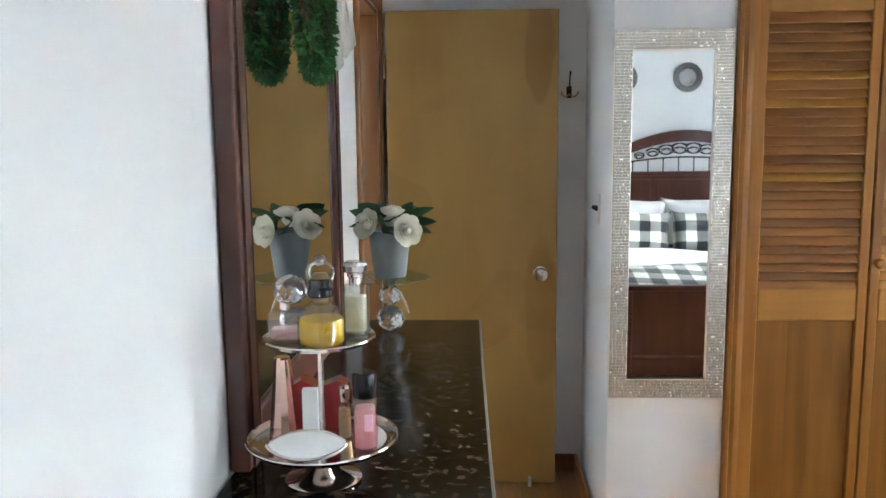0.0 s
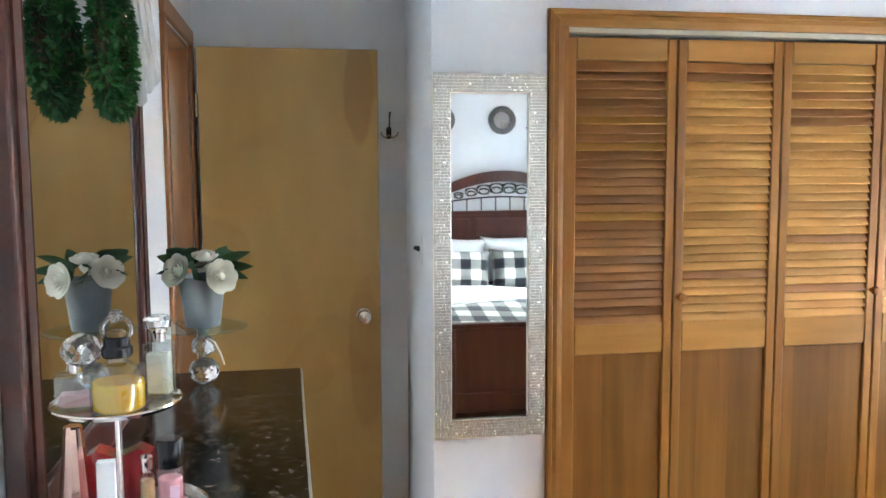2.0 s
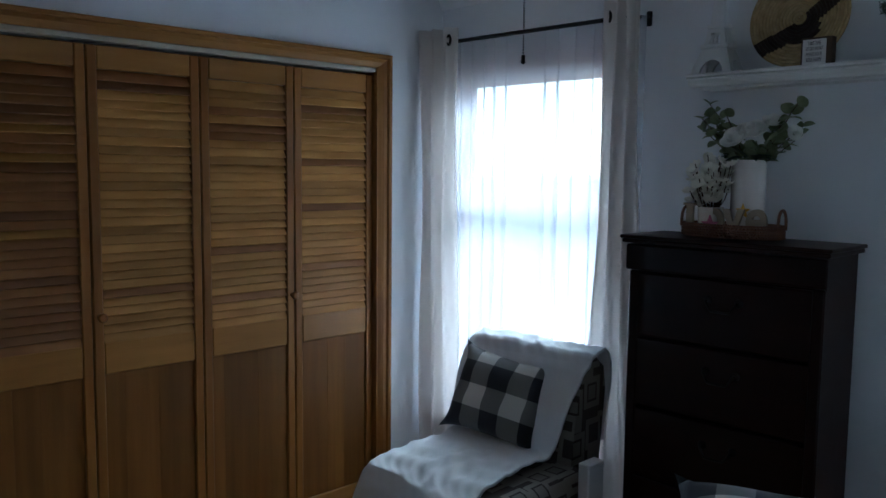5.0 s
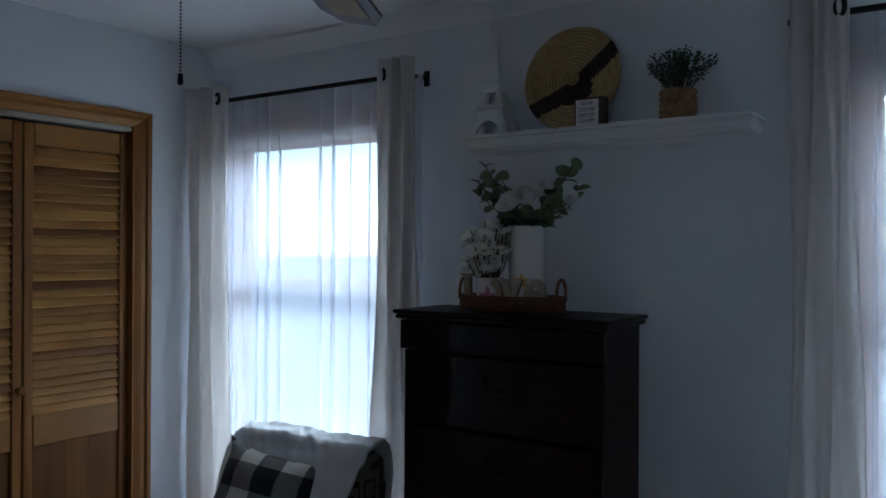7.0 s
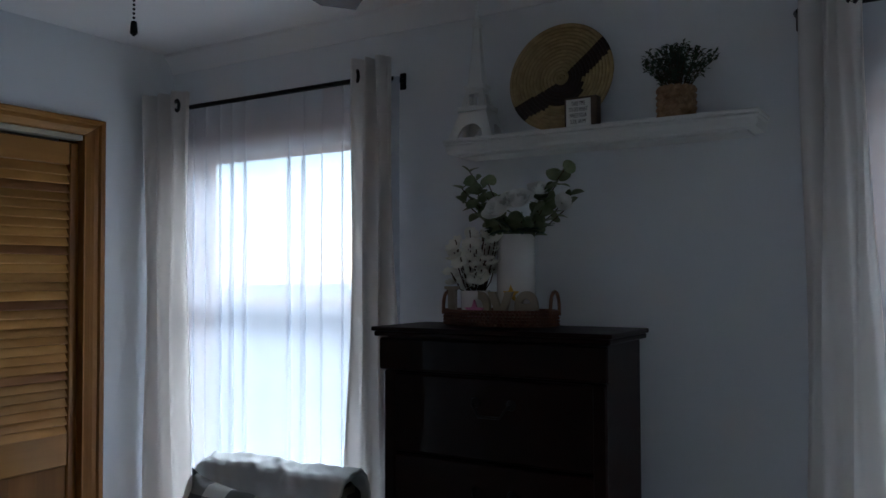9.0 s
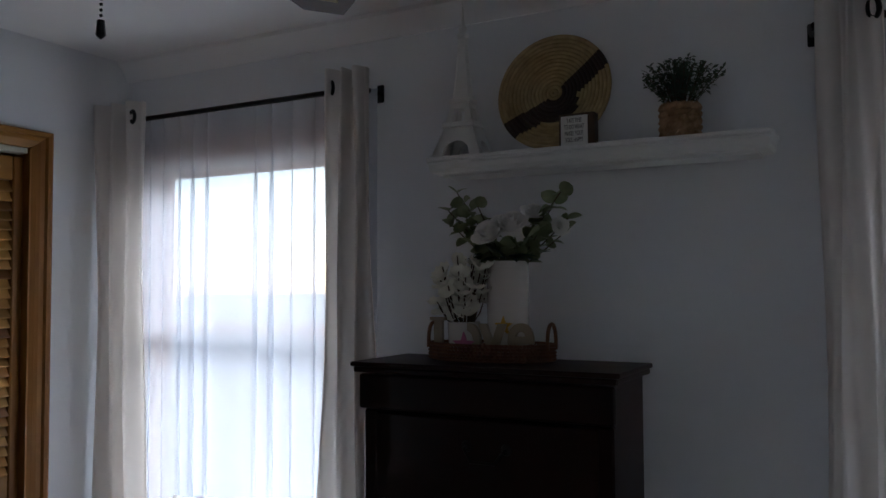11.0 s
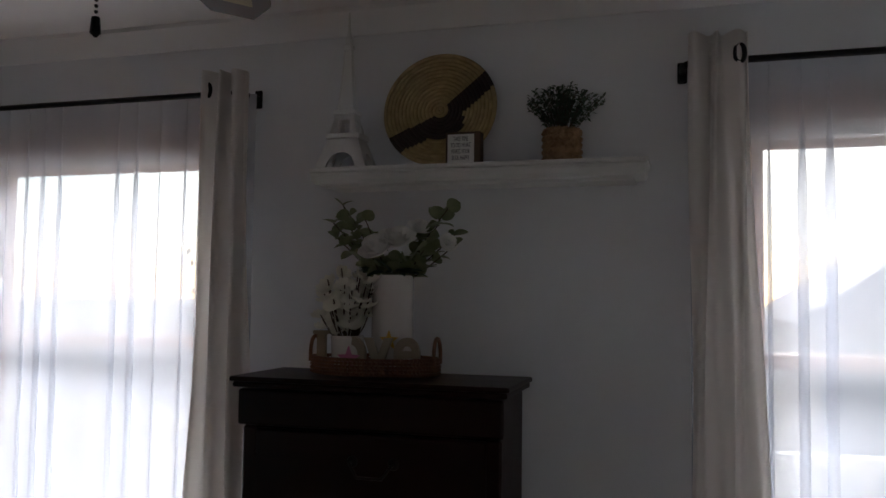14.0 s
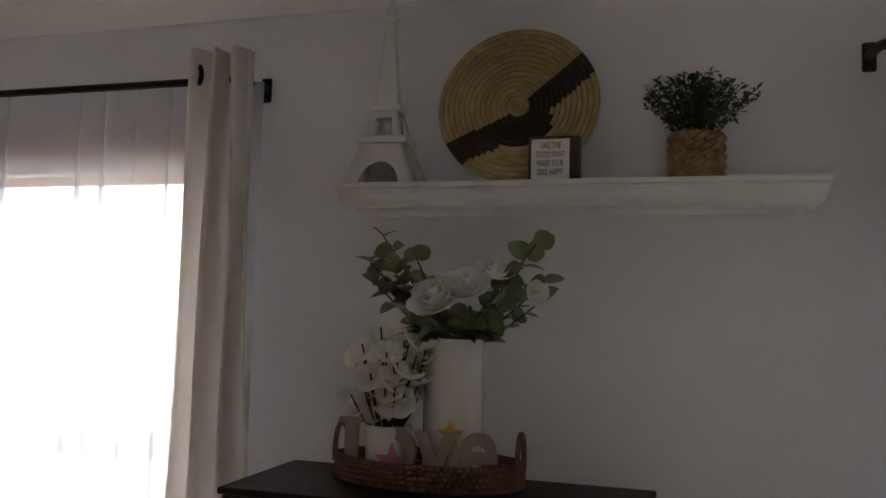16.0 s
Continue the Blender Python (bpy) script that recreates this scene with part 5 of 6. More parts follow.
def vase():
    v = thing("vase", "tall white glazed cylinder vase of white flowers and eucalyptus", "vase", (2.808, 1.936, INTRAY))
    part("body", lathe([(0.044, 0), (0.050, 0.004), (0.0525, 0.02), (0.0525, 0.232), (0.051, 0.237), (0.047, 0.237), (0.046, 0.225), (0.045, 0.012)], 40), GLAZE, v, smooth=True)
    rnd = random.Random(9)
    stems, leaves, dark = bmesh.new(), bmesh.new(), bmesh.new()
    sprigs = [(0.135, 0.425, 6), (0.160, 0.38, 6), (0.115, 0.365, 5), (0.06, 0.385, 4), (-0.140, 0.415, 6), (-0.155, 0.35, 5), (-0.115, 0.375, 4), (-0.155, 0.32, 4), (0.14, 0.34, 6), (0.04, 0.29, 5), (-0.03, 0.29, 5), (-0.09, 0.32, 5)]
    for dy, z, n in sprigs:
        z -= 0.010
        tip = Vector((rnd.uniform(-0.05, 0.03), dy, z))
        b0, b1 = Vector((0, 0, 0.2)), Vector((tip.x * 0.5, dy * 0.55, z * 0.8))
        pts = [b0.lerp(b1, t) * (1 - t) + b1.lerp(tip, t) * t for t in [i / 8 for i in range(9)]]
        tube(pts, 0.0016, 5, stems)
        for i in range(n):
            t = 0.32 + 0.68 * i / (n - 1)
            p = b0.lerp(b1, t) * (1 - t) + b1.lerp(tip, t) * t
            for s in (1, -1):
                d = Vector((rnd.uniform(-0.9, 0.5), s * rnd.uniform(0.4, 1), rnd.uniform(-0.2, 0.9)))
                ln = rnd.uniform(0.027, 0.041)
                leaf_into(leaves, p, d, ln, ln * rnd.uniform(0.9, 1.12), curl=rnd.uniform(0.0, 0.4), roll=rnd.uniform(-1.2, 1.2), seg=6, full=0.6)
    for k in range(26):
        a = rnd.uniform(0, 6.28)
        d = Vector((math.cos(a) * 0.8, math.sin(a), rnd.uniform(0.0, 0.5)))
        leaf_into(dark, Vector((0.02 * math.cos(a), 0.03 * math.sin(a), 0.245)), d, rnd.uniform(0.05, 0.085), rnd.uniform(0.014, 0.026), curl=0.2, roll=rnd.uniform(-0.6, 0.6))
    for at, way, r, sd in (((-0.050, 0.018, 0.300), (-0.8, 0.25, 0.75), 0.052, 1), ((-0.035, -0.025, 0.318), (-0.6, -0.1, 0.9), 0.050, 2), ((0.0, -0.070, 0.350), (-0.5, -0.3, 0.9), 0.036, 3), ((-0.02, -0.145, 0.315), (-0.7, -0.7, 0.3), 0.026, 4)):
        blooms = bmesh.new()
        rose_into(blooms, at, way, r, sd)
        tagged(part("bloom", blooms, PETAL, v, "open white bloom", smooth="all"), kind="stuff")
    tagged(part("stem_tuft", stems, STEM, v), kind="stuff")
    tagged(part("eucalyptus", leaves, EUCALYPTUS, v, "round green eucalyptus leaves", smooth=True), kind="stuff")
    tagged(part("dark_leaves", dark, GREEN, v, "narrow dark green leaves", smooth=True), kind="stuff")


vase()


def small_pot():
    p = thing("flower_pot", "small white ceramic pot of cream silk blossoms", "flower pot", (2.768, 2.040, INTRAY))
    part("pot", lathe([(0.034, 0), (0.038, 0.004), (0.0415, 0.082), (0.0395, 0.086), (0.038, 0.082), (0.035, 0.01)], 32), GLAZE, p, smooth=True)
    rnd = random.Random(13)
    st, bl = bmesh.new(), bmesh.new()
    for k in range(46):
        a, r = rnd.uniform(0, 6.28), math.sqrt(rnd.uniform(0, 1))
        tip = Vector((0.05 * r * math.cos(a), 0.078 * r * math.sin(a), 0.105 + rnd.uniform(0, 1) * 0.16 * (1 - 0.3 * r)))
        base = Vector((0.02 * r * math.cos(a), 0.026 * r * math.sin(a), 0.075))
        tube([base, base.lerp(tip, 0.5) + Vector((rnd.uniform(-0.006, 0.006), rnd.uniform(-0.006, 0.006), 0)), tip + Vector((-0.004, 0, rnd.uniform(0.0, 0.02)))], 0.0016, 4, st)
        blossom_into(bl, tip, (rnd.uniform(-0.8, 0.2), rnd.uniform(-0.5, 0.5), rnd.uniform(0.3, 1.0)), rnd.uniform(0.019, 0.027), k)
    tagged(part("stem_tuft", st, STEM, p), kind="stuff")
    tagged(part("blossoms", bl, BLOSSOM, p, "cream silk blossoms", smooth="all"), kind="stuff")


small_pot()
TANWOOD = material("pale_tan_wood", (0.33, 0.26, 0.18), 0.6, second=(0.40, 0.33, 0.24), scale=6, stretch=(1, 1, 4), bump=0.15)
for ch, yy, size, tilt in (("l", 2.098, 0.0, 2), ("o", 2.018, 0.170, -3), ("v", 1.942, 0.170, 0), ("e", 1.874, 0.170, 3)):
    holder = thing("wooden_letter", "pale wooden letter %s standing in the tray" % ch, "letter", (2.738, yy, INTRAY), rz=-90 + tilt, group="wooden letters in the tray")
    if ch == "l":
        stem = [(-0.021, 0.0), (0.021, 0.0), (0.021, 0.008), (0.012, 0.010), (0.012, 0.088), (0.021, 0.090), (0.021, 0.098), (-0.021, 0.098), (-0.021, 0.090), (-0.010, 0.088), (-0.010, 0.010), (-0.021, 0.008)]
        part("letter", prism(stem, 0.013, m=Matrix.Translation((0, -0.004, 0))), TANWOOD, holder)
        continue
    cu = bpy.data.curves.new("letter", "FONT")
    cu.body, cu.size, cu.extrude, cu.bevel_depth, cu.align_x, cu.offset = ch, size, 0.006, 0.0006, "CENTER", 0.003
    cu.materials.append(TANWOOD)
    ob = new("letter", cu)
    ob.parent = holder
    ob.matrix_basis = pose(0, 0.004 if ch != "v" else -0.010, 0.004, 90, 0, 0) @ Matrix.Diagonal((0.86, 1.0, 1.0, 1))


def star(at, r, mat, label):
    pts = [((r if i % 2 == 0 else r * 0.42) * math.sin(math.pi * i / 5), (r if i % 2 == 0 else r * 0.42) * math.cos(math.pi * i / 5) + r) for i in range(10)]
    s = thing("star_ornament", label, "ornament", at, rz=-90)
    part("star", prism(pts, 0.006), mat, s)


star((2.712, 2.014, INTRAY + 0.001), 0.031, material("pink_paint", (0.55, 0.16, 0.30), 0.5), "small pink star ornament in the tray")
# a plain star outline stands in for the small butterfly on the vase
star((2.754, 1.926, INTRAY + 0.052), 0.025, material("gold_paint", (0.60, 0.36, 0.05), 0.35, metal=0.3), "small golden butterfly on the white vase, shaped as a star")


# ---- ceiling fan ----
def fan():
    f = thing("ceiling_fan", "dark wood ceiling fan with cane-inset blades and a pull chain", "ceiling fan", (1.42, 1.64, 0))
    part("canopy", lathe([(0.07, CEIL - 0.001), (0.065, CEIL - 0.04), (0.02, CEIL - 0.06)][::-1], 24), BRASS, f, smooth=True)
    part("downrod", lathe([(0.012, 2.29), (0.012, CEIL - 0.05)], 12), BRASS, f, smooth=True)
    part("motor", lathe([(0.05, 2.065), (0.10, 2.085), (0.115, 2.135), (0.11, 2.21), (0.05, 2.295)], 32), BRASS, f, smooth=True)
    walnut = material("fan_walnut", (0.05, 0.018, 0.010), 0.6, second=(0.08, 0.032, 0.018), scale=4, stretch=(1, 6, 6))
    cane = material("woven_cane", (0.24, 0.16, 0.07), 0.7, second=(0.32, 0.22, 0.11), scale=120, bump=0.5, bump_scale=200)
    for k in range(5):
        turn = pose(0, 0, 2.098, 0, 0, 27 + 72 * k) @ pose(0, 0, 0, 10, 0, 0)
        out = [(0.17, -0.045), (0.30, -0.062), (0.70, -0.070), (0.785, -0.038), (0.79, 0.038), (0.70, 0.070), (0.30, 0.062), (0.17, 0.045)]
        bm = bmesh.new()
        a = [bm.verts.new((x, y, 0)) for x, y in out]
        c = [bm.verts.new((x, y, 0.007)) for x, y in out]
        bm.faces.new(a[::-1])
        bm.faces.new(c)
        for i in range(8):
            bm.faces.new((a[i], a[(i + 1) % 8], c[(i + 1) % 8], c[i]))
        b = part("blade", bm, walnut, f, at=turn)
        bm = cube(0.32, -0.04, -0.0035, 0.71, 0.04, -0.0005, bevel=0.0008)
        part("cane_panel", bm, cane, b, "woven cane inset")
        part("blade_iron", cube(0.09, -0.018, -0.006, 0.22, 0.018, -0.0005, bevel=0.001), BRASS, b)
    bm = bmesh.new()
    for k in range(60):
        z = 2.07 - k * 0.0045
        bmesh.ops.create_icosphere(bm, subdivisions=1, radius=0.0016, matrix=Matrix.Translation((-0.078, -0.004, z)))
    ch = part("pull_chain", bm, IRON, f, "thin dark ball chain")
    tagged(ch, kind="stuff")
    part("chain_bob", lathe([(0.001, 1.790), (0.004, 1.793), (0.003, 1.805)], 8, m=pose(-0.078, -0.004, 0)), IRON, ch)


fan()


# ---- door alcove ----
def coat_hook():
    h = thing("coat_hook", "iron double coat hook on a pale wooden board", "coat hook", (0.431, BACK - 0.0005, 1.722))
    part("board", cube(-0.048, -0.016, -0.037, 0.074, 0, 0.043, bevel=0.003), WHITE, h, "painted wooden board")
    part("back_plate", cube(-0.011, -0.021, -0.028, 0.011, -0.0165, 0.022, bevel=0.003), IRON, h)
    part("upper_hook", tube([(0, -0.021, 0.01), (0, -0.04, 0.02), (0, -0.046, 0.055), (0.003, -0.05, 0.085)], [0.0035, 0.0035, 0.003, 0.0045], 8), IRON, h, smooth=True)
    for s in (1, -1):
        part("lower_hook", tube([(0, -0.021, -0.012), (s * 0.018, -0.04, -0.025), (s * 0.034, -0.048, -0.012), (s * 0.036, -0.05, 0.0)], 0.0036, 8), BRASS, h, smooth=True)


coat_hook()
sw = thing("light_switch", "white wall plate with a small black switch", "light switch", (0.4925, 3.83, 1.265))
part("plate", cube(-0.006, -0.035, -0.058, 0, 0.035, 0.058, bevel=0.003), WHITE, sw)
part("toggle", tube([(-0.005, 0, 0), (-0.018, 0, 0.003), (-0.027, 0.002, 0.006)], [0.012, 0.009, 0.006], 10), IRON, sw, "small black toggle", smooth=True)
slim = thing("storage_box", "plain slim white box between the chair and the chest", "box", (2.56, 2.33, 0))
part("body", cube(-0.045, -0.022, 0, 0.045, 0.022, 0.63, bevel=0.004), WHITE, slim)

# ---- on the dresser ----
DT = 1.0005
CLEAR = thin_glass("clear_glass", (0.88, 0.91, 0.91), 0.18)
CRYSTAL = glass("cut_crystal", (1, 1, 1), 0.0, 1.6)
CRYSTAL.node_tree.nodes["Principled BSDF"].inputs["Transmission Weight"].default_value = 0.94
YELLOW = liquid("yellow_perfume", (0.95, 0.56, 0.006))
YELLOW.node_tree.nodes["Principled BSDF"].inputs["Transmission Weight"].default_value = 0.15
PINK = liquid("pink_perfume", (0.92, 0.56, 0.60))
PALE = liquid("pale_gold_perfume", (0.95, 0.92, 0.74))
AMBER = liquid("amber_perfume", (0.85, 0.55, 0.30))
RED = material("red_lacquer_glass", (0.20, 0.004, 0.008), 0.08, second=(0.30, 0.008, 0.014), scale=4, coat=0.8)
BLACKCAP = material("black_plastic_cap", (0.010, 0.010, 0.014), 0.25, coat=0.3)
SILVER = material("bright_silver", (0.80, 0.74, 0.70), 0.10, metal=1.0, second=(0.74, 0.68, 0.64), scale=14)
ROSEGOLD = material("rose_gold_foil", (0.80, 0.56, 0.48), 0.14, metal=1.0)
ZINC = material("galvanised_zinc", (0.20, 0.22, 0.235), 0.5, metal=0.4, second=(0.31, 0.335, 0.35), scale=16, stretch=(1, 1, 0.35), bump=0.15)
WHITECARD = material("white_card", (0.85, 0.85, 0.85), 0.5)


def facet_ball(r, at, sub=2, flat=1.0):
    bm = bmesh.new()
    bmesh.ops.create_icosphere(bm, subdivisions=sub, radius=r, matrix=Matrix.Translation(at) @ Matrix.Diagonal((1, 1, flat, 1)))
    return bm


SX, SY = -0.217, 1.966


def tiered_stand():
    s = thing("tiered_stand", "two-tier polished silver display stand on the dresser", "stand", (SX, SY, DT))
    part("foot", lathe([(0.060, 0), (0.062, 0.004), (0.058, 0.009), (0.032, 0.017), (0.014, 0.032), (0.012, 0.05), (0.022, 0.0605)], 48), SILVER, s, smooth=True)
    part("lower_plate", lathe([(0.02, 0.061), (0.10, 0.0615), (0.115, 0.065), (0.1205, 0.0725), (0.119, 0.0735), (0.112, 0.0695), (0.10, 0.0675), (0.01, 0.067)], 64), SILVER, s, smooth=True)
    part("post", lathe([(0.0065, 0.067), (0.005, 0.073), (0.005, 0.224), (0.009, 0.228)], 16), SILVER, s, smooth=True)
    part("upper_plate", lathe([(0.012, 0.228), (0.07, 0.2285), (0.083, 0.2315), (0.087, 0.237), (0.0865, 0.2378), (0.083, 0.2355), (0.075, 0.2345), (0.01, 0.234)], 64), SILVER, s, smooth=True)
    for k, plate_r, z in ((40, 0.1205, 0.0735), (30, 0.087, 0.2380)):
        ring = [((plate_r + 0.0002 * math.cos(k * 2 * math.pi * i / 240)) * math.cos(2 * math.pi * i / 240), (plate_r + 0.0002 * math.cos(k * 2 * math.pi * i / 240)) * math.sin(2 * math.pi * i / 240), z) for i in range(240)]
        part("rolled_rim", tube(ring, 0.0022, 6, closed=True), SILVER, s, smooth=True)


tiered_stand()
UP = DT + 0.2348
DN = DT + 0.0678


def square_bottle(name, label, at, w, d, h, fill, liquid, rz=0.0):
    b = thing(name, label, "perfume bottle", at, rz=rz)
    part("body", cube(-w / 2, -d / 2, 0, w / 2, d / 2, h, bevel=0.004, seg=2), CLEAR, b, "thick clear glass", smooth=True)
    part("liquid", cube(-w / 2 + 0.005, -d / 2 + 0.005, 0.006, w / 2 - 0.005, d / 2 - 0.005, 0.006 + (h - 0.012) * fill, bevel=0.002), liquid, b)
    part("neck", lathe([(0.010, h + 0.0003), (0.010, h + 0.012), (0.013, h + 0.014), (0.013, h + 0.018)], 18), SILVER, b, smooth=True)
    return b


b1 = square_bottle("perfume_bottle", "square glass perfume bottle with pink scent and a cut crystal stopper", (SX - 0.046, SY - 0.026, UP), 0.055, 0.034, 0.052, 0.45, PINK, rz=6)
part("stopper", facet_ball(0.028, (0.008, 0, 0.083), 2, 0.85), CRYSTAL, b1, "large faceted crystal stopper")
b2 = square_bottle("perfume_bottle", "tall square glass perfume bottle with pale gold scent", (SX + 0.056, SY + 0.020, UP), 0.042, 0.030, 0.082, 0.85, PALE, rz=-8)
part("stopper", lathe([(0.012, 0.1003), (0.019, 0.104), (0.021, 0.114), (0.014, 0.120)], 10), CRYSTAL, b2, "faceted glass stopper")
b3 = thing("perfume_bottle", "round glass perfume bottle of yellow scent with a black collar", "perfume bottle", (SX + 0.013, SY - 0.046, UP))
part("body", lathe([(0.034, 0), (0.037, 0.003), (0.0375, 0.034), (0.034, 0.052), (0.024, 0.064), (0.014, 0.070), (0.013, 0.076)], 32), CLEAR, b3, "clear fluted glass", smooth=True)
part("liquid", lathe([(0.030, 0.004), (0.0335, 0.007), (0.034, 0.040), (0.033, 0.043)], 32), YELLOW, b3, "bright yellow scent", smooth=True)
part("collar", lathe([(0.0185, 0.0763), (0.0205, 0.079), (0.0205, 0.089), (0.0175, 0.092), (0.0175, 0.103), (0.015, 0.1042)], 28), BLACKCAP, b3, "glossy black collar", smooth=True)
part("button", lathe([(0.012, 0.1043), (0.012, 0.110), (0.008, 0.113)], 20), BRASS, b3, smooth=True)
loop = [(0.019 * math.sin(t), 0, 0.113 + 0.018 * -math.cos(t)) for t in [math.pi * 0.16 + (2 * math.pi - 0.32 * math.pi) * i / 30 for i in range(31)]]
part("stopper_loop", tube(loop, 0.0036, 10), CRYSTAL, b3, "clear looped stopper", smooth=True)
part("stopper_tip", facet_ball(0.010, (0, 0, 0.132), 2), CRYSTAL, b3)

tall = thing("foil_cone", "tall rose gold foil cone leaning on the stand", "packaging", (SX - 0.066, SY + 0.02, DN))
part("cone", lathe([(0.026, 0), (0.024, 0.02), (0.013, 0.128), (0.011, 0.131)], 12), ROSEGOLD, tall)
red = thing("perfume_bottle", "wide red lacquered perfume bottle with a curved top", "perfume bottle", (SX - 0.012, SY + 0.040, DN))
part("body", prism([(-0.045, 0), (0.045, 0), (0.050, 0.05), (0.046, 0.075), (0.03, 0.085), (0.0, 0.072), (-0.03, 0.085), (-0.046, 0.075), (-0.05, 0.05)], 0.036), RED, red)
card = thing("perfume_box", "slim plain white card box on the stand", "box", (SX - 0.010, SY - 0.038, DN), rz=4)
part("carton", cube(-0.012, -0.008, 0, 0.012, 0.008, 0.096, bevel=0.0008), WHITECARD, card)
amb = thing("perfume_bottle", "slim glass vial of amber scent with a silver cap", "perfume bottle", (SX + 0.036, SY + 0.004, DN))
part("body", lathe([(0.011, 0), (0.012, 0.002), (0.012, 0.055), (0.007, 0.062)], 20), CLEAR, amb, smooth=True)
part("liquid", lathe([(0.009, 0.003), (0.0098, 0.005), (0.0098, 0.048), (0.009, 0.05)], 20), AMBER, amb, smooth=True)
part("cap", lathe([(0.008, 0.0623), (0.009, 0.066), (0.009, 0.084), (0.006, 0.088)], 16), SILVER, amb, "silver cap", smooth=True)
roll = thing("perfume_bottle", "pink body mist bottle with a tall black cap", "perfume bottle", (SX + 0.075, SY - 0.040, DN))
part("body", lathe([(0.018, 0), (0.0195, 0.003), (0.0195, 0.080), (0.017, 0.084)], 28), thin_glass("rosy_glass", (0.97, 0.80, 0.82), 0.1), roll, smooth=True)
part("liquid", lathe([(0.015, 0.004), (0.0165, 0.006), (0.0165, 0.066), (0.015, 0.068)], 24), PINK, roll, smooth=True)
part("label", cube(0.002, -0.0212, 0.035, 0.015, -0.0200, 0.062, bevel=0.0005), material("pale_pink_label", (0.80, 0.55, 0.68), 0.5), roll, "pale pink label")
part("cap", lathe([(0.0175, 0.0843), (0.0185, 0.086), (0.0185, 0.120), (0.016, 0.124)], 28), BLACKCAP, roll, "tall black cap", smooth=True)
comp = thing("silver_dish", "almond shaped polished silver dish lying on the stand", "dish", (SX - 0.010, SY - 0.072, DN + 0.012))
comp.matrix_basis = pose(SX - 0.010, SY - 0.076, DN + 0.016, 24, 0, 3)
bm = bmesh.new()
top, bot = [], []
for i in range(40):
    a = 2 * math.pi * i / 40
    x = 0.060 * math.cos(a)
    y = 0.030 * math.sin(a) * (1 - (abs(math.cos(a)) ** 3) * 0.4)
    top.append(bm.verts.new((x, y, 0.004)))
    bot.append(bm.verts.new((x * 0.96, y * 0.94, -0.003)))
c1 = [bm.verts.new((v.co.x * 0.5, v.co.y * 0.5, 0.009)) for v in top]
bm.faces.new(c1)
bm.faces.new(bot[::-1])
for i in range(40):
    j = (i + 1) % 40
    bm.faces.new((top[i], top[j], c1[j], c1[i]))
    bm.faces.new((bot[i], bot[j], top[j], top[i]))
part("plate", bm, material("white_pearl_lacquer", (0.86, 0.87, 0.88), 0.2, coat=0.6), comp, smooth=True)
rim = [(0.0605 * math.cos(2 * math.pi * i / 40), 0.0305 * math.sin(2 * math.pi * i / 40) * (1 - (abs(math.cos(2 * math.pi * i / 40)) ** 3) * 0.4), 0.004) for i in range(40)]
part("rim", tube(rim, 0.0025, 8, closed=True), SILVER, comp, smooth=True)


def cake_stand():
    s = thing("glass_stand", "round glass plate on a stem of two crystal balls", "stand", (-0.2115, 2.978, DT))
    part("large_ball", facet_ball(0.041, (0, 0, 0.0370), 2, 0.9), CRYSTAL, s, "large faceted crystal ball")
    part("small_ball", facet_ball(0.0325, (0, 0, 0.1035), 2, 0.9), CRYSTAL, s, "small faceted crystal ball")
    part("neck", lathe([(0.014, 0.1350), (0.012, 0.139), (0.018, 0.145), (0.024, 0.1495)], 20), CRYSTAL, s, smooth=True)
    part("plate", lathe([(0.108, 0.150), (0.114, 0.152), (0.114, 0.155), (0.110, 0.157)], 64), thin_glass("greenish_plate_glass", (0.86, 0.95, 0.91), 0.22), s, smooth=True)
    part("ribbon", tube([(0.012, -0.018, 0.125), (0.03, -0.03, 0.115), (0.045, -0.032, 0.085), (0.054, -0.034, 0.058)], [0.003, 0.0045, 0.004, 0.003], 6), cloth("cream_ribbon", (0.68, 0.62, 0.48), 0.1), s, "cream ribbon tail", smooth=True)


cake_stand()


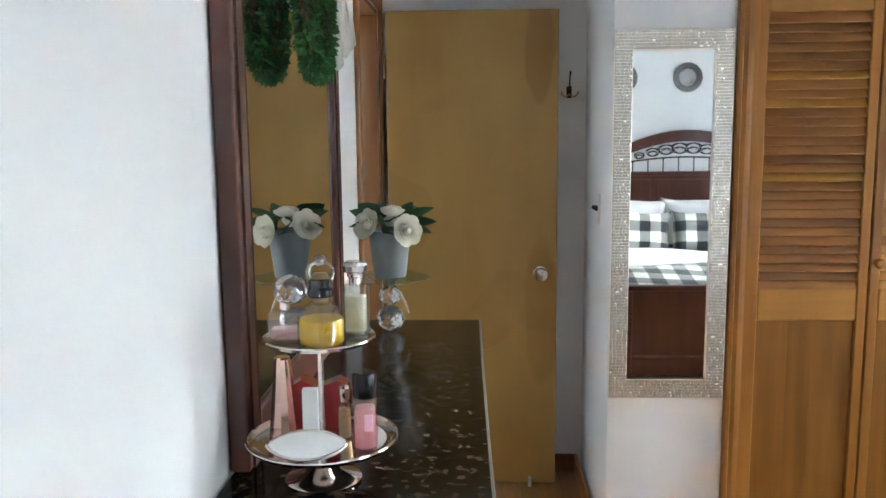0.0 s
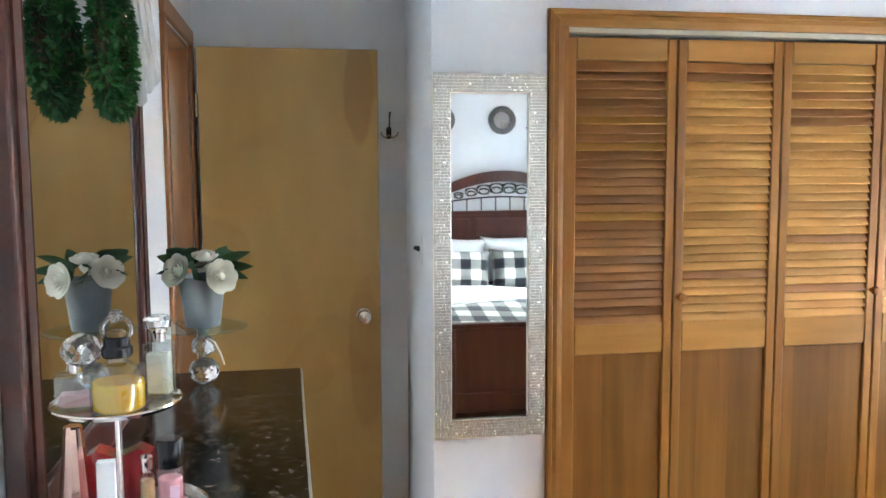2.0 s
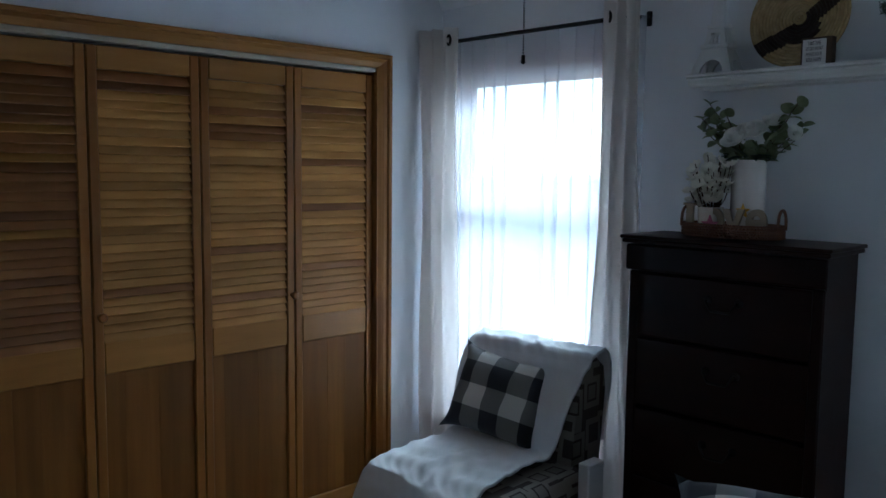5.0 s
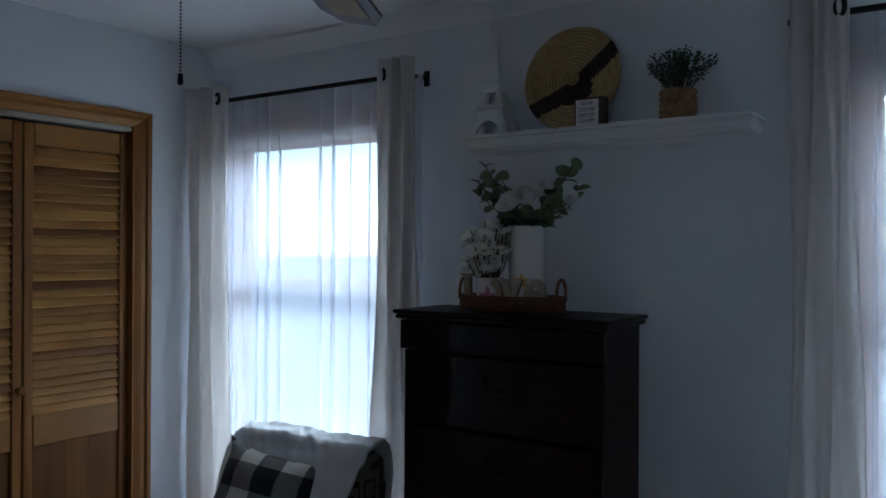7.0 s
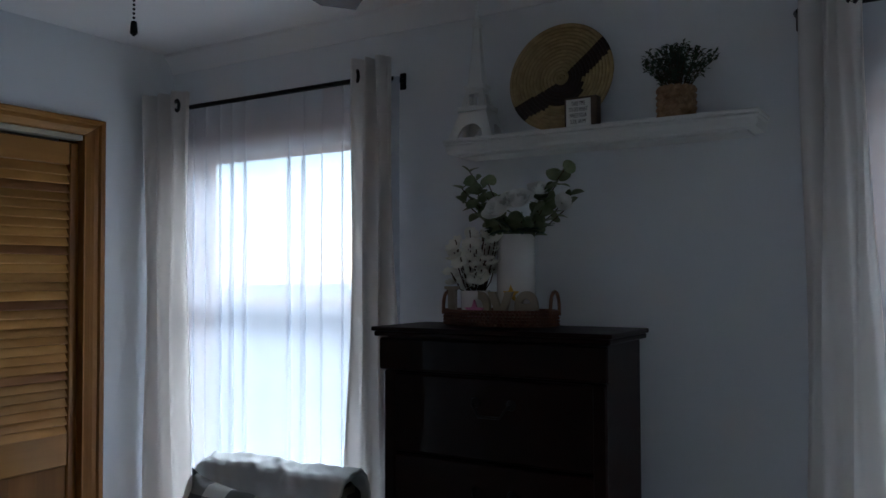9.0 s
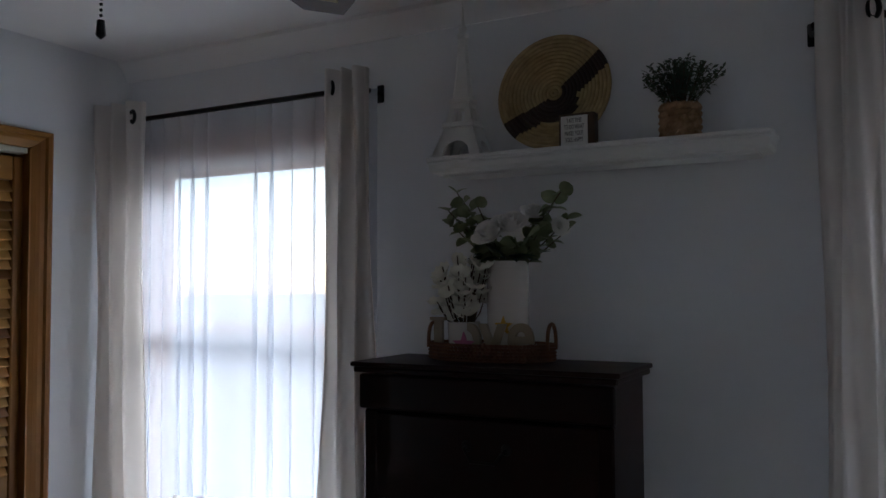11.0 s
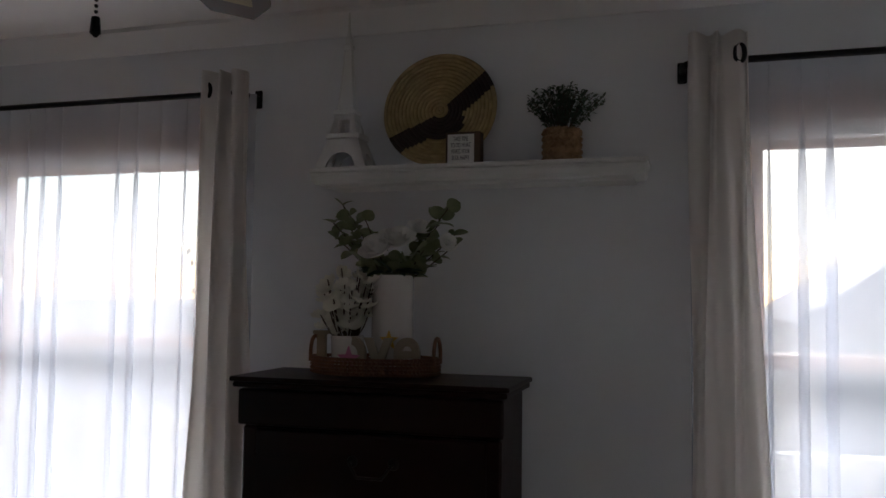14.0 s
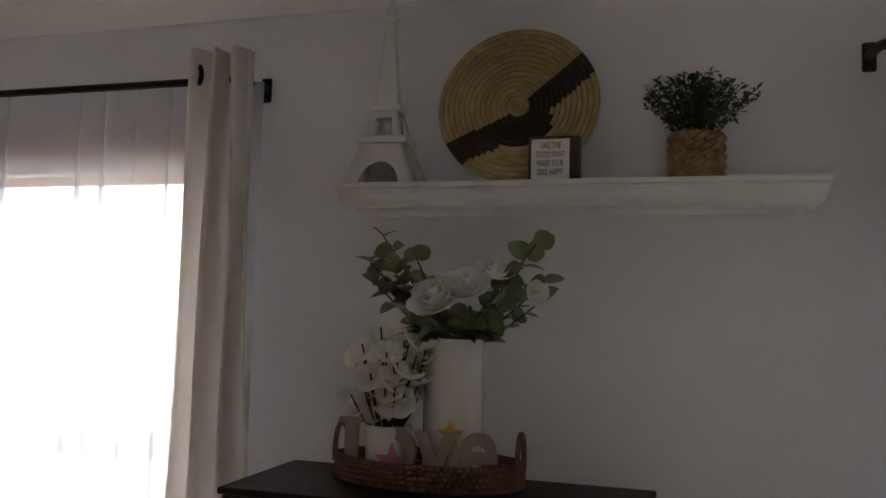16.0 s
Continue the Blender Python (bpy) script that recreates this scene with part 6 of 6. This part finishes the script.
def rose_pot():
    p = thing("flower_pot", "galvanised zinc pot of cream roses with dark green leaves", "flower pot", (-0.2105, 2.978, DT + 0.1573))
    part("pot", lathe([(0.043, 0), (0.0445, 0.002), (0.060, 0.128), (0.062, 0.131), (0.059, 0.133), (0.056, 0.128), (0.045, 0.015)], 40), ZINC, p, smooth=True)
    rnd = random.Random(31)
    for at, way, r, sd in (((-0.050, -0.034, 0.146), (-0.6, -0.75, 0.4), 0.046, 1), ((0.046, -0.048, 0.133), (0.6, -0.8, 0.15), 0.047, 2), ((0.008, 0.004, 0.172), (0.05, -0.25, 1), 0.036, 3), ((0.0, 0.05, 0.150), (0.0, 0.9, 0.5), 0.038, 4)):
        bm = bmesh.new()
        rose_into(bm, at, way, r, sd, rings=5)
        tagged(part("rose", bm, CREAM_PETAL, p, "cream silk rose", smooth="all"), kind="stuff")
    bm = bmesh.new()
    for a, up, z, ln, wd in ((180, 0.55, 0.15, 0.085, 0.058), (160, 0.75, 0.16, 0.08, 0.055), (195, 0.15, 0.14, 0.08, 0.05), (0, 0.25, 0.14, 0.10, 0.048), (12, 0.55, 0.15, 0.10, 0.045), (-15, 0.1, 0.135, 0.085, 0.045), (-90, 0.15, 0.135, 0.055, 0.056),
                             (-100, 0.5, 0.145, 0.055, 0.05), (90, 0.4, 0.15, 0.08, 0.055), (60, 0.6, 0.16, 0.085, 0.05), (120, 0.6, 0.16, 0.085, 0.05), (35, 1.1, 0.16, 0.065, 0.035), (140, 1.2, 0.16, 0.06, 0.035)):
        c, s = math.cos(radians(a)), math.sin(radians(a))
        leaf_into(bm, Vector((0.034 * c, 0.034 * s, z)), Vector((c, s, up)), ln, wd, curl=rnd.uniform(0.1, 0.4), roll=rnd.uniform(0.5, 1.0) * (1 if a % 2 else -1), seg=7, full=0.8)
    tagged(part("leaves", bm, GREEN, p, "broad dark green leaves", smooth=True), kind="stuff")


rose_pot()


def wreath():
    w = thing("boxwood_wreath", "green boxwood wreath with a sheer white ribbon on the mirror", "wreath", (-0.299, 2.45, 1.789))
    rnd = random.Random(8)
    bm, core = bmesh.new(), bmesh.new()
    ring = [(0, 0.105 * math.cos(2 * math.pi * i / 40), 0.105 * math.sin(2 * math.pi * i / 40)) for i in range(40)]
    tube(ring, 0.014, 8, core, closed=True)
    for k in range(2600):
        a, b = rnd.uniform(0, 6.283), rnd.uniform(0, 6.283)
        rr = 0.009 + 0.010 * math.sqrt(rnd.random())
        c = Vector((rr * math.sin(b), (0.105 + rr * math.cos(b)) * math.cos(a), (0.105 + rr * math.cos(b)) * math.sin(a)))
        out = Vector((math.sin(b), math.cos(b) * math.cos(a), math.cos(b) * math.sin(a)))
        d = out + Vector((rnd.uniform(-0.8, 0.8), rnd.uniform(-0.8, 0.8), rnd.uniform(-0.9, 0.6)))
        leaf_into(bm, c, d, rnd.uniform(0.011, 0.018), rnd.uniform(0.008, 0.012), roll=rnd.uniform(-1.5, 1.5), seg=2)
    part("core", core, STEM, w, smooth=True)
    tagged(part("leaves", bm, BOXWOOD, w, "small glossy boxwood leaves"), kind="stuff")
    tulle = cloth("white_tulle", (0.82, 0.83, 0.80), 0.5, clear=0.3, bump=0.02)
    for k, (dy, ln, sw) in enumerate(((0.125, 0.24, 0.05), (0.15, 0.21, 0.09), (0.165, 0.19, 0.13))):
        def f(u, v, dy=dy, ln=ln, sw=sw, k=k):
            wd = 0.014 + 0.03 * (1 - v)
            return Vector((0.012 + (u - 0.5) * wd + 0.01 * k, dy + sw * 0.35 * (1 - v) + 0.006 * math.sin(9 * u + 5 * v + k), 0.155 - ln * (1 - v) + 0.008 * math.sin(7 * u)))
        part("ribbon_tail", sheet(12, 12, f), tulle, w, "sheer white ribbon tail", smooth="all")
    part("hanger", tube([(0, 0, 0.11), (-0.012, 0, 0.18), (-0.02, 0, 0.225)], 0.003, 6), tulle, w)


wreath()


# ---- small half-round shelf beside the dresser mirror ----
def corner_shelf():
    s = thing("half_round_shelf", "small white half-round shelf on the painted wall", "shelf", (WEST + 0.0005, 1.45, 1.706))
    bm = bmesh.new()
    rings = []
    for z, k in ((0.0, 0.97), (0.004, 1.0), (0.018, 1.0), (0.022, 0.97)):
        rings.append([bm.verts.new((0.072 * k * math.sin(math.pi * i / 36), -0.16 * k * math.cos(math.pi * i / 36), z)) for i in range(37)])
    for a, b in zip(rings, rings[1:]):
        for i in range(37):
            bm.faces.new((a[i], a[(i + 1) % 37], b[(i + 1) % 37], b[i]))
    bm.faces.new(rings[0][::-1])
    bm.faces.new(rings[-1])
    part("board", bm, WHITE, s, smooth=True)
    b = thing("bowl", "round white glazed bowl on the half-round shelf", "bowl", (WEST + 0.066, 1.515, 1.7285))
    part("body", lathe([(0.024, 0), (0.027, 0.002), (0.046, 0.022), (0.057, 0.048), (0.058, 0.068), (0.052, 0.084), (0.049, 0.084), (0.054, 0.064), (0.052, 0.046), (0.024, 0.008)], 40), GLAZE, b, smooth=True)


corner_shelf()
